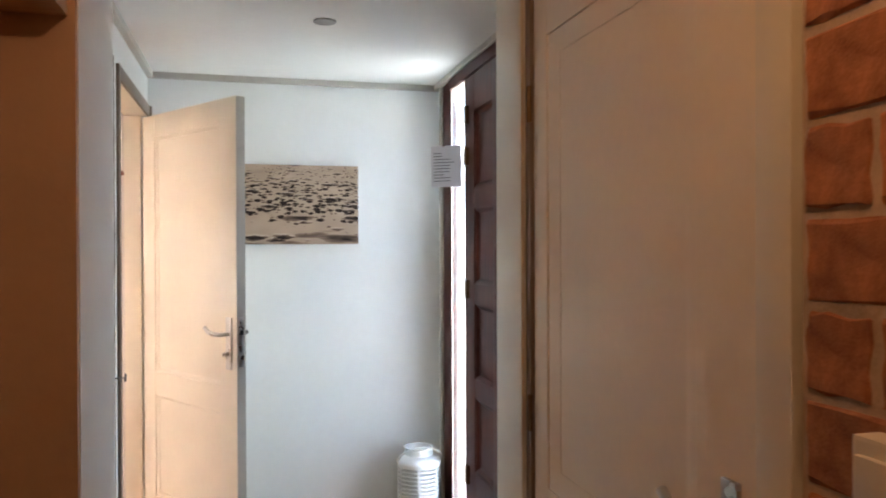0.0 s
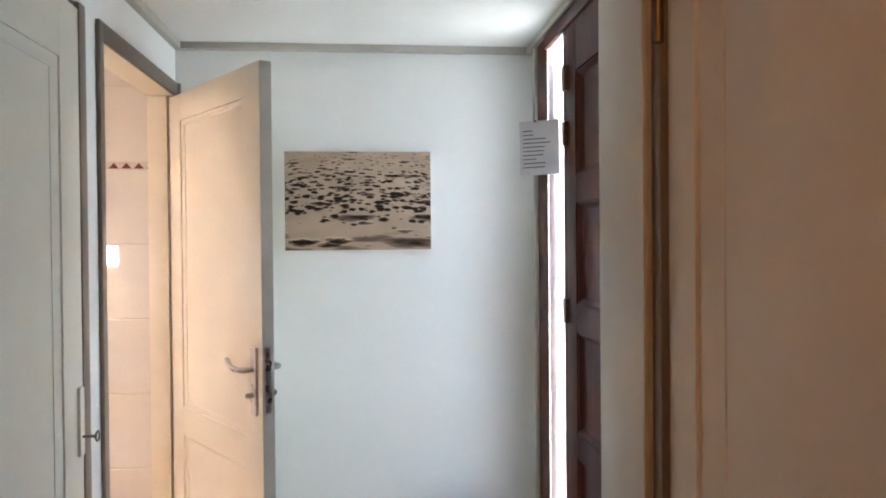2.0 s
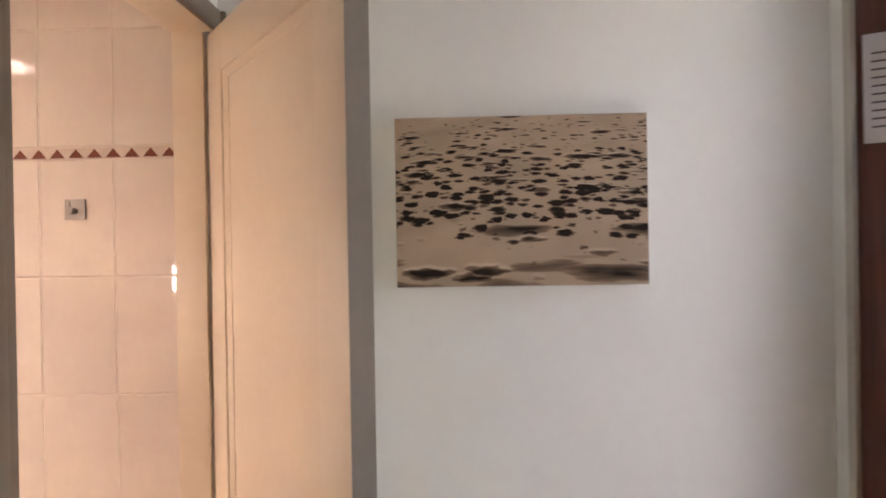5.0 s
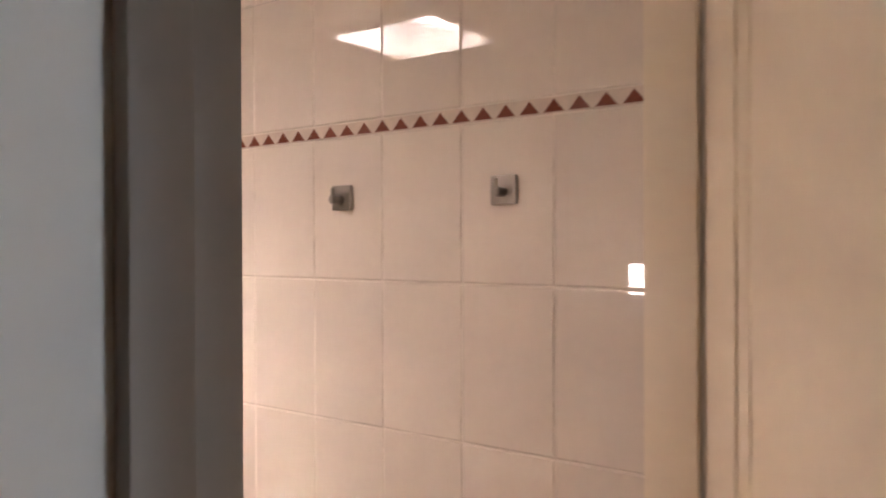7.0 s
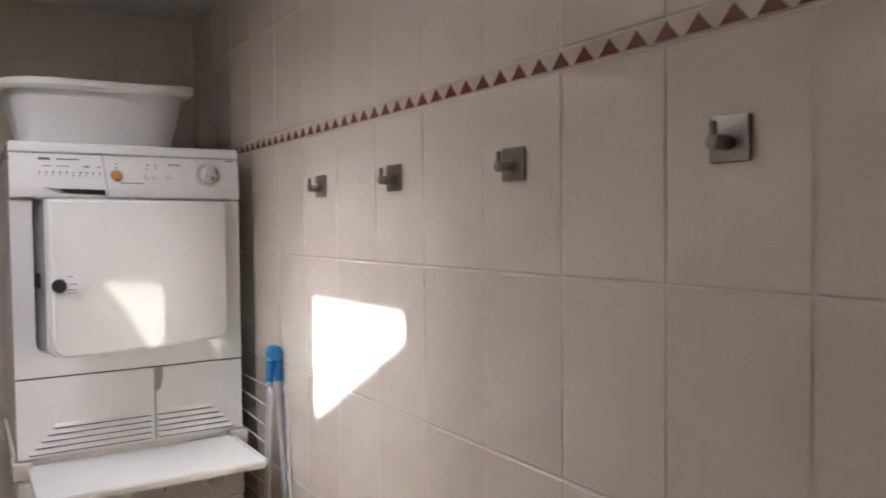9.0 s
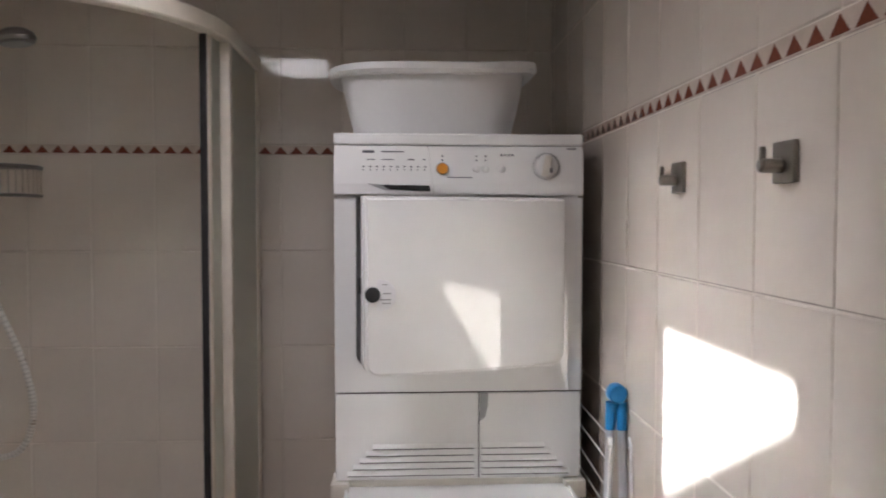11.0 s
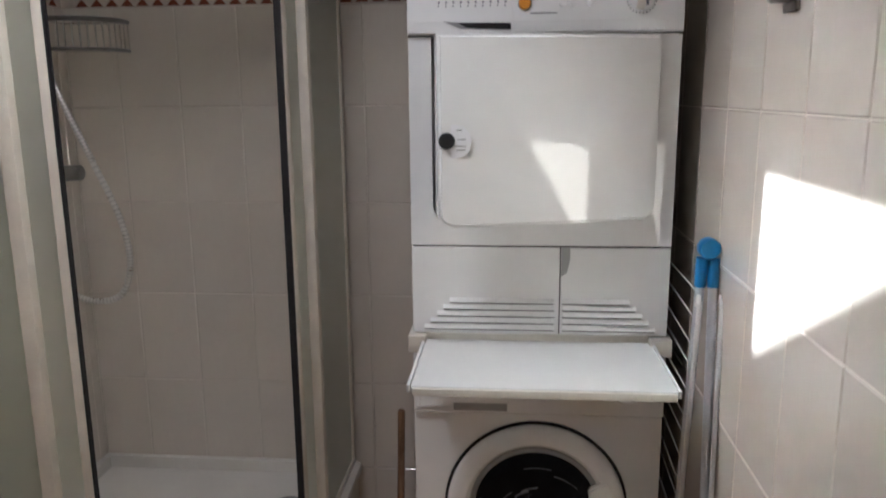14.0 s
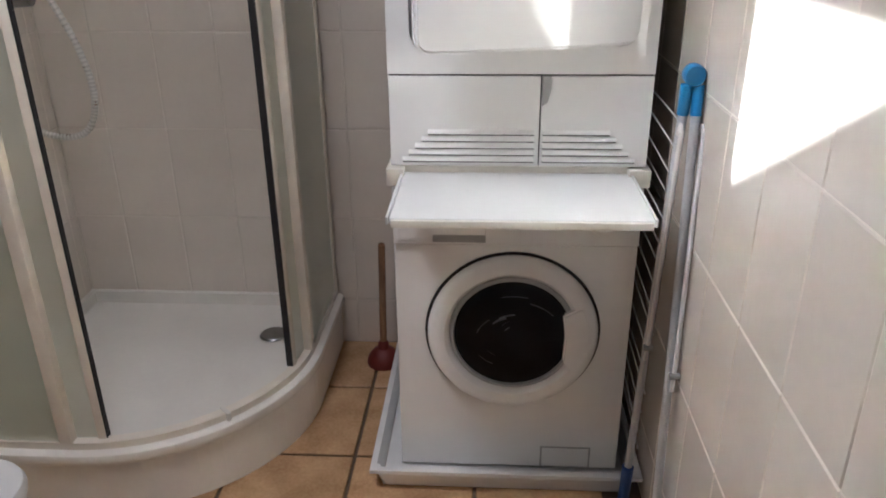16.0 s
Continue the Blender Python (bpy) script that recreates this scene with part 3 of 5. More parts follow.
def cupboard_door():
    m = pose(-0.19, -0.27, 0.05, 0, 0, 90)
    t = thing("cupboard_door", "pale grey panelled cupboard door, closed, with a key", "cupboard door")
    t.matrix_basis = m @ pose(0, 0.0, 0)
    panel_leaf(t, 0.737, 2.03, 0.035, [(0.12, 0.612, 0.715, 1.875), (0.12, 0.612, 0.15, 0.60)], CREAM_GREY, bead=0.032)
    part("key_plate", bm_box(-0.191, -0.182, 0.425, 0.455, 0.90, 1.08, 0.003), OLDPLASTIC, t, "ivory key plate")
    k = bm_cyl((-0.182, 0.44, 0.95), (-0.150, 0.44, 0.95), 0.004, n=10)
    bm_tube([Vector((-0.145, 0.44 + 0.013 * math.cos(a), 0.95 + 0.013 * math.sin(a))) for a in np.linspace(0, 6.28, 14)[:-1]], 0.0028, 8, True, bm=k)
    part("key", k, DARKSTEEL, t)
    part("casing", bm_box(-0.203, -0.187, 0.468, 0.514, 0.0, 2.10, 0.004), FRAME, t, "taupe painted edge strip")


cupboard_door()


def side_door():
    t = thing("door_side", "cream panelled inner door, closed, beside the brick wall", "door", kind="structure")
    t.matrix_basis = pose(0.962, -0.672, 0.008, 0, 0, -90)
    w = 0.868
    panel_leaf(t, w, 2.03, 0.04, [(0.082, 0.697, 0.83, 1.90), (0.082, 0.697, 0.2, 0.70)], CREAM, bead=0.05)
    lever_set(t, (0.962, -1.465, 0), (-1, 0, 0), (0, 1, 0), 0.962, STEEL)
    for z in (0.25, 1.0, 1.76):
        part("hinge", bm_cyl((0.952, -0.666, z - 0.045), (0.952, -0.666, z + 0.045), 0.007, n=12, bevel=0.001), BRASS, t)
    f = thing("door_frame", "pale beige frame round the inner door", "door frame", (1.0, -1.1, 0), kind="structure")
    part("casing", bm_box(0.941, 0.950, -0.636, -0.440, 0, 2.5, 0.004), CREAM_GREY, f)
    part("jamb", bm_box(0.953, 1.06, -0.668, -0.637, 0, 2.10, 0.003), FRAME, f)
    part("jamb", bm_box(0.937, 1.06, -1.618, -1.548, 0, 2.10, 0.004), CREAM_GREY, f)
    part("head", bm_box(0.938, 1.06, -1.548, -0.668, 2.045, 2.10, 0.004), CREAM_GREY, f)


side_door()


def front_door():
    t = thing("door_entrance", "dark mahogany entrance door with eight recessed panels, closed", "door", kind="structure")
    t.matrix_basis = pose(1.255, 0.935, 0.01, 0, 0, -90)
    rows = [(0.39, 0.72), (0.805, 1.140), (1.233, 1.568), (1.662, 2.005)]
    panel_leaf(t, 0.905, 2.17, 0.045, [(a, c, z0, z1) for a, c in ((0.113, 0.378), (0.462, 0.725)) for z0, z1 in rows], MAHOG, bead=0.026, deep=0.020)
    b = bm_box(1.243, 1.255, 0.085, 0.125, 0.97, 1.195, 0.012, 3)
    h = part("door_handle", b, STEEL, t, "pale steel handle with a rounded back plate")
    part("lever", bm_tube([(1.245, 0.105, 1.115), (1.20, 0.105, 1.115), (1.192, 0.125, 1.115), (1.19, 0.17, 1.117), (1.19, 0.225, 1.135)], 0.0095, 12), STEEL, h)
    for z in (0.36, 1.212, 1.82, 2.01):
        part("hinge", bm_box(1.238, 1.256, 0.905, 0.9375, z - 0.042, z + 0.042, 0.003), BRASS, t)
    f = thing("door_frame", "dark mahogany entrance frame with a narrow sidelight", "door frame", (1.25, 0.6, 0), kind="structure")
    part("jamb", bm_box(1.257, 1.2695, 1.226, 1.388, 0, 2.235, 0.003), MAHOG, f)
    part("rebate", bm_box(1.270, 1.31, 1.226, 1.358, 0, 2.13, 0.003), MAHOG, f)
    part("mullion", bm_box(1.258, 1.31, 0.938, 0.988, 0, 2.184, 0.004), MAHOG, f)
    part("jamb", bm_box(1.225, 1.32, -0.03, 0.025, 0, 2.183, 0.005), MAHOG, f)
    part("head", bm_box(1.246, 1.2695, -0.03, 1.226, 2.184, 2.235, 0.004), MAHOG, f)
    part("sill", bm_box(1.225, 1.32, 0.988, 1.226, 0, 0.06, 0.004), MAHOG, f)
    g = part("sidelight_pane", boxes((1.260, 1.268, 0.988, 1.226, 0.06, 2.184)), SIDEGLASS, f, "tall narrow obscured glass pane", smooth=False)
    g.visible_shadow = False
    part("wall_trim", bm_box(1.246, 1.2695, 1.389, 1.424, 0, 2.234, 0.004), TRIM, f)


front_door()

# ---- hall things ----
pic = thing("canvas_picture", "sepia canvas photograph of pebbles on a sandy beach", "picture", (0.53, 1.515, 1.62))
part("stretcher", bm_box(0.233, 0.829, 1.497, 1.5285, 1.421, 1.825, 0.003), CANVAS, pic, "grey canvas wrapped edge")
ph = part("photograph", bm_box(-0.297, 0.297, -0.001, 0.001, -0.201, 0.201), PHOTO, None, smooth=False)
ph.parent = pic
ph.location = (0.001, -0.0195, 0.003)


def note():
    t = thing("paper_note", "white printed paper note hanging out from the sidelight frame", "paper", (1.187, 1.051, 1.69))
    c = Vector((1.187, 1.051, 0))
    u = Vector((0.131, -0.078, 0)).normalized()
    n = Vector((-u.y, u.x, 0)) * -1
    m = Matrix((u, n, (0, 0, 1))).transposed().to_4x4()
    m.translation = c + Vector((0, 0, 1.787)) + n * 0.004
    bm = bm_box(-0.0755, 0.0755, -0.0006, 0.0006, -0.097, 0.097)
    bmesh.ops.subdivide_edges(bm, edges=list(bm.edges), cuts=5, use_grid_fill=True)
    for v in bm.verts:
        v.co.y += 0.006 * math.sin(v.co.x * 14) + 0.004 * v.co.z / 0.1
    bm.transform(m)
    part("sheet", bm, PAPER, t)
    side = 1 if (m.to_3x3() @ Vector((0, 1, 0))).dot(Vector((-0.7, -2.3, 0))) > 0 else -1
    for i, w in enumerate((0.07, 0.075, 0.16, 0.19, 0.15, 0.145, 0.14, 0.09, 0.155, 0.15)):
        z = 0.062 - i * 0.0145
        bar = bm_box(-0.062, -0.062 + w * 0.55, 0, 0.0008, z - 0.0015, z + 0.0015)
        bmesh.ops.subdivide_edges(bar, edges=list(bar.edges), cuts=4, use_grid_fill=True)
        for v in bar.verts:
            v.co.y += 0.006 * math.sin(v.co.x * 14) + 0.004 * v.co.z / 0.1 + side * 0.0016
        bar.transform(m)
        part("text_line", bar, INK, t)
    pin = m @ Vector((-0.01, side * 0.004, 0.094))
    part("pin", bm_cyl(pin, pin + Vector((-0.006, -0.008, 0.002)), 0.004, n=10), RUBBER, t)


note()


def lantern():
    c = (1.115, 1.355, 0)
    t = thing("lantern", "white slatted wooden lantern with a handle on the floor", "lantern", c)
    part("base", bm_lathe([(0.085, 0.0), (0.09, 0.01), (0.09, 0.02), (0.03, 0.022)], c, 32), PLASTIC, t)
    for i in range(13):
        z = 0.045 + i * 0.0185
        part("slat", bm_lathe([(0.082, z), (0.092, z + 0.001), (0.092, z + 0.008), (0.082, z + 0.009)], c, 28), PLASTIC, t)
    # added grey core: its colour gives the shade seen between the slats
    part("gap_shade_core", bm_cyl((c[0], c[1], 0.022), (c[0], c[1], 0.285), 0.074, n=28), GREYP, t, "grey core added to darken the gaps between the slats")
    for k in range(6):
        a = k * math.pi / 3 + 0.3
        p = Vector((c[0] + 0.084 * math.cos(a), c[1] + 0.084 * math.sin(a), 0.01))
        part("post", bm_cyl(p, p + Vector((0, 0, 0.27)), 0.006, n=8), PLASTIC, t)
    part("shoulder", bm_lathe([(0.092, 0.275), (0.094, 0.285), (0.085, 0.305), (0.062, 0.318), (0.058, 0.345), (0.064, 0.352), (0.056, 0.352), (0.050, 0.32), (0.04, 0.30)], c, 36), PLASTIC, t)
    hp = [Vector((c[0] + 0.092 * math.cos(a), c[1] - 0.02 - 0.05 * math.sin(a), 0.30 + 0.065 * math.sin(a))) for a in np.linspace(0, math.pi, 18)]
    part("handle", bm_tube(hp, 0.004, 8), PLASTIC, t)


lantern()
by = bpy.data.objects["lantern"]
by.scale = (1.2, 1.2, 1.1)
dl = thing("downlight", "small round recessed ceiling spot, switched off", "ceiling light", (0.562, 0.471, HC))
part("ring", bm_lathe([(0.030, 0), (0.042, 0), (0.044, -0.003), (0.040, -0.006), (0.030, -0.005)], (0.562, 0.471, HC), 32), DARKSTEEL, dl)
part("lens", bm_lathe([(0.001, -0.0035), (0.031, -0.0035), (0.031, -0.001), (0.001, -0.001)], (0.562, 0.471, HC), 24), PLASTIC, dl)

shelf = thing("wall_shelf", "narrow pine shelf on the ochre living room wall", "shelf", (-0.35, -0.77, 1.9))
part("board", bm_box(-0.80, -0.075, -0.86, -0.732, 1.885, 1.915, 0.003), PINE, shelf)

sw = thing("light_switch", "ivory double light switch block on the brick wall", "switch", (0.94, -1.77, 1.12))
part("box", bm_box(0.905, 0.952, -1.838, -1.750, 1.05, 1.212, 0.005), OLDPLASTIC, sw)
for z0 in (1.06, 1.135):
    part("rocker", bm_box(0.897, 0.907, -1.828, -1.760, z0, z0 + 0.058, 0.004), OLDPLASTIC, sw)

bulb = thing("pendant_lamp", "warm glowing pendant lamp of the living room", "lamp", (0.42, -2.05, 2.4))
part("cord", bm_cyl((0.42, -2.05, 2.43), (0.42, -2.05, 2.5), 0.003, n=8), DARK, bulb)
part("socket", bm_cyl((0.42, -2.05, 2.39), (0.42, -2.05, 2.45), 0.018, n=16), DARK, bulb)



# ---- bathroom: shower ----
TX, TY, TR = -2.13, 0.745, 0.55     # outer lines and corner radius of the quadrant tray


def quadrant(inset, start=0.0, end=1.0, n=44):
    """Plan line of the shower front: along the shower wall's side, round the corner, to the back wall."""
    x1, y1, r = TX - inset, TY - inset, TR - inset
    cx, cy = TX - TR, TY - TR
    pts = [(x1, SY, 1, 0), (x1, cy, 1, 0)]
    pts += [(cx + r * math.cos(a), cy + r * math.sin(a), math.cos(a), math.sin(a)) for a in np.linspace(0, math.pi / 2, n)[1:]]
    pts += [(BX, y1, 0, 1)]
    length = [0.0]
    for p, q in zip(pts, pts[1:]):
        length.append(length[-1] + math.hypot(q[0] - p[0], q[1] - p[1]))
    total = length[-1]

    def sample(s):
        s *= total
        for i in range(len(pts) - 1):
            if s <= length[i + 1] + 1e-9:
                f = (s - length[i]) / max(1e-9, length[i + 1] - length[i])
                return tuple(a + (c - a) * f for a, c in zip(pts[i], pts[i + 1]))
        return pts[-1]

    k = max(4, int(n * (end - start)) + 2)
    return [sample(start + (end - start) * i / k) for i in range(k + 1)]


def shower():
    t = thing("shower_tray", "white acrylic quadrant shower tray with a curved apron", "shower tray", (-2.7, 0.2, 0))
    part("apron", bm_sweep(quadrant(0.012), [(0, 0.0), (0, 0.165), (-0.02, 0.165), (-0.02, 0.0)]), ACRYL, t)
    part("rim", bm_sweep(quadrant(0.0), [(0, 0.166), (0.004, 0.180), (0, 0.196), (-0.012, 0.203), (-0.05, 0.203), (-0.062, 0.196), (-0.075, 0.168), (-0.075, 0.155), (-0.03, 0.155)]), ACRYL, t)
    inner = [(x, y) for x, y, _, _ in quadrant(0.072)]
    part("basin", bm_prism(inner + [(BX, SY)], "Z", 0.13, 0.158), ACRYL, t)
    part("upstand", boxes((BX, BX + 0.02, SY, TY - 0.08, 0.15, 0.203), (BX + 0.02, TX - 0.08, SY, SY + 0.02, 0.15, 0.203)), ACRYL, t)
    part("drain", bm_lathe([(0.001, 0.160), (0.045, 0.160), (0.048, 0.162), (0.042, 0.168), (0.001, 0.170)], (-2.83, 0.545, 0), 28), DARKSTEEL, t)
    e = thing("shower_enclosure", "curved shower enclosure with frosted glass and white profiles", "shower enclosure", (-2.3, 0.5, 0.2))
    part("bottom_rail", bm_sweep(quadrant(0.020), [(0, 0.203), (0, 0.224), (-0.030, 0.224), (-0.030, 0.203)]), ALU, e)
    part("top_rail", bm_sweep(quadrant(0.018), [(0, 2.042), (0.004, 2.046), (0.005, 2.084), (0, 2.089), (-0.034, 2.089), (-0.038, 2.084), (-0.038, 2.046), (-0.034, 2.042)]), ALU, e)

    def pane(inset, a, c, name):
        p = part(name, bm_sweep(quadrant(inset, a, c), [(0, 0.224), (0, 2.042), (-0.005, 2.042), (-0.005, 0.224)]), FROST, e, "frosted pale green glass")
        p.visible_shadow = False
        return p

    def post(inset, s, w, d, name="profile", material=ALU, up=2.042):
        x, y, nx, ny = quadrant(inset, s, s + 1e-5)[0]
        bm = bm_box(-w / 2, w / 2, -d, 0, 0.222, up, 0.005)
        m = Matrix(((ny, nx, 0), (-nx, ny, 0), (0, 0, 1))).to_4x4()
        m.translation = (x, y, 0)
        bm.transform(m)
        part(name, bm, material, e)

    L1, L2, R1, R2 = 0.238, 0.297, 0.668, 0.742
    pane(0.026, 0.0, L1, "fixed_pane")
    pane(0.026, R2, 1.0, "fixed_pane")
    pane(0.045, 0.10, L2, "door_pane")
    pane(0.045, R1, 0.88, "door_pane")
    post(0.018, L1, 0.034, 0.03)
    post(0.018, R2, 0.030, 0.03)
    post(0.036, L2, 0.022, 0.022, "door_edge")
    post(0.036, R1 + 0.006, 0.022, 0.022, "door_edge")
    post(0.038, L2 + 0.0075, 0.0035, 0.02, "seal", SEAL)
    post(0.038, R1 - 0.002, 0.0055, 0.02, "seal", SEAL)
    post(0.018, 0.988, 0.022, 0.03, "wall_profile")
    post(0.018, 0.012, 0.022, 0.03, "wall_profile")
    x, y, nx, ny = quadrant(0.012, 0.497, 0.498)[0]
    clip = bm_box(-0.006, 0.006, -0.044, 0.002, 0.203, 0.2275, 0.002)
    clip.transform(Matrix(((ny, nx, 0, x), (-nx, ny, 0, y), (0, 0, 1, 0), (0, 0, 0, 1))))
    part("rail_joint", clip, OLDPLASTIC, e, "small ivory rail joint")
    h = thing("shower_set", "chrome hand shower with hose and mixer on tiled wall", "shower", (-2.60, -0.2, 1.2))
    X = -2.60
    part("wall_bar", bm_cyl((X, -0.12, 1.25), (X, -0.12, 2.02), 0.010, n=16), CHROME, h)
    for z in (1.26, 2.0):
        part("bracket", bm_cyl((X, -0.2, z), (X, -0.13, z), 0.014, n=16, bevel=0.003), CHROME, h)
    hand = [(X, -0.10, 1.90), (X, -0.03, 1.955), (X, 0.03, 2.005), (X, 0.09, 2.035), (X, 0.13, 2.045)]
    hd = part("hand_shower", bm_tube(hand, 0.013, 14), CHROME, h)
    b = bm_lathe([(0.012, 0.026), (0.03, 0.024), (0.046, 0.012), (0.050, 0.0), (0.046, -0.010), (0.040, -0.013), (0.002, -0.014)], (0, 0, 0), 32)
    b.transform(pose(X, 0.175, 2.035, 8, 0, 0))
    part("spray_head", b, DARKSTEEL, hd)
    part("spray_face", (lambda q: (q.transform(pose(X, 0.175, 2.035, 8, 0, 0)), q)[1])(bm_lathe([(0.001, -0.0155), (0.036, -0.0155), (0.036, -0.013), (0.001, -0.013)], (0, 0, 0), 24)), GREYP, hd)
    part("mixer", bm_cyl((X - 0.13, -0.13, 1.272), (X + 0.13, -0.13, 1.272), 0.024, n=24, bevel=0.004), CHROME, h)
    part("mixer_knob", bm_cyl((X, -0.13, 1.272), (X, 0.085, 1.282), 0.026, 0.021, n=20, bevel=0.004), DARKSTEEL, h, "dull grey mixer knob")
    ctrl = [Vector(p) for p in HOSE]
    pts = []
    for i in range(len(ctrl) - 1):
        p0, p1, p2, p3 = ctrl[max(0, i - 1)], ctrl[i], ctrl[i + 1], ctrl[min(len(ctrl) - 1, i + 2)]
        for f in np.linspace(0, 1, 24, endpoint=False):
            pts.append(0.5 * (2 * p1 + (p2 - p0) * f + (2 * p0 - 5 * p1 + 4 * p2 - p3) * f * f + (3 * p1 - p0 - 3 * p2 + p3) * f ** 3))
    ho = part("hose", bm_tube(pts + [ctrl[-1]], 0.0074, 10), HOSEMETAL, h, "ribbed chrome hose")
    ribs = bmesh.new()
    run = 0.0
    for p, q in zip(pts, pts[1:]):
        run += (q - p).length
        if run > 0.0085:
            run = 0.0
            d = (q - p).normalized() * 0.0026
            bm_cyl(p - d, p + d, 0.0092, n=10, bm=ribs)
    part("rib_winding", ribs, STEEL, ho, smooth=False)
    c = thing("shower_caddy", "chrome wire corner basket on the shower wall", "shower basket", (-2.98, -0.12, 1.6))
    for z in (1.632, 1.722):
        arc = [(BX + 0.012, 0.025, z), (BX + 0.05, 0.03, z)] + [(BX + 0.05 + 0.14 * math.sin(a), -0.11 + 0.14 * math.cos(a), z) for a in np.linspace(0.15, 1.57, 10)] + [(BX + 0.19, SY + 0.012, z)]
        part("rail", bm_tube(arc, 0.0075 if z > 1.7 else 0.0055, 8), DARKSTEEL, c)
        if z > 1.7:
            part("rail", bm_tube([(BX + 0.012, 0.025, z), (BX + 0.012, SY + 0.012, z), (BX + 0.19, SY + 0.012, z)], 0.004, 8), CHROME, c)
            for i in range(1, len(arc)):
                p = Vector(arc[i - 1])
                part("wire", bm_cyl((p.x, p.y, 1.632), (p.x, p.y, 1.722), 0.0028, n=8), CHROME, c)
    for k in range(6):
        y = SY + 0.02 + k * 0.034
        part("wire", bm_cyl((BX + 0.012, y, 1.631), (BX + 0.19 - max(0, k - 2) * 0.035, y, 1.631), 0.002, n=6), CHROME, c)


HOSE = [(-2.60, -0.070, 1.90), (-2.60, -0.040, 1.75), (-2.60, 0.020, 1.55), (-2.60, 0.115, 1.32), (-2.60, 0.180, 1.16), (-2.60, 0.200, 1.03), (-2.60, 0.165, 0.935), (-2.60, 0.085, 0.915), (-2.60, 0.005, 0.95), (-2.60, -0.060, 1.08), (-2.60, -0.090, 1.25)]
shower()

# ---- bathroom: laundry stack ----
FX = -2.362     # front line of the machines
Y0, Y1 = 1.030, 1.640


def drip_pan():
    t = thing("drip_tray", "white plastic drip tray under the washing machine", "drip tray", (-2.6, 1.32, 0))
    x0, x1, y0, y1, h = -2.99, -2.262, 0.952, 1.694, 0.072
    part("floor_plate", bm_box(x0 + 0.02, x1 - 0.03, y0 + 0.03, y1 - 0.03, 0.0, 0.010, 0.002), PLASTIC, t)
    b = bmesh.new()
    lo, hi = [(x0 + 0.02, y0 + 0.028), (x1 - 0.028, y0 + 0.028), (x1 - 0.028, y1 - 0.028), (x0 + 0.02, y1 - 0.028)], [(x0 + 0.008, y0 + 0.012), (x1 - 0.012, y0 + 0.012), (x1 - 0.012, y1 - 0.012), (x0 + 0.008, y1 - 0.012)]
    out = [(x0, y0), (x1, y0), (x1, y1), (x0, y1)]
    rings = [[b.verts.new((x, y, z)) for x, y in ring] for ring, z in ((lo, 0.001), (hi, h - 0.012), (out, h - 0.011), (out, h), ([(x + (0.015 if i in (0, 3) else -0.017), y + (0.017 if i < 2 else -0.017)) for i, (x, y) in enumerate(out)], h), (lo, 0.011))]
    for a, c in zip(rings, rings[1:]):
        for i in range(4):
            b.faces.new((a[i], a[(i + 1) % 4], c[(i + 1) % 4], c[i]))
    bmesh.ops.recalc_face_normals(b, faces=b.faces)
    bmesh.ops.bevel(b, geom=[e for e in b.edges if abs(e.verts[0].co.z - e.verts[1].co.z) > 0.02], offset=0.012, segments=3, affect="EDGES")
    part("wall_band", b, PLASTIC, t)


drip_pan()


def text_bars(t, rows, material=PRINT):
    """Unreadable small print on a front facing the room: y0, y1, z, height, x."""
    for y0, y1, z, hh, x in rows:
        part("print", boxes((x, x + 0.0008, y0, y1, z - hh / 2, z + hh / 2)), material, t, smooth=False)


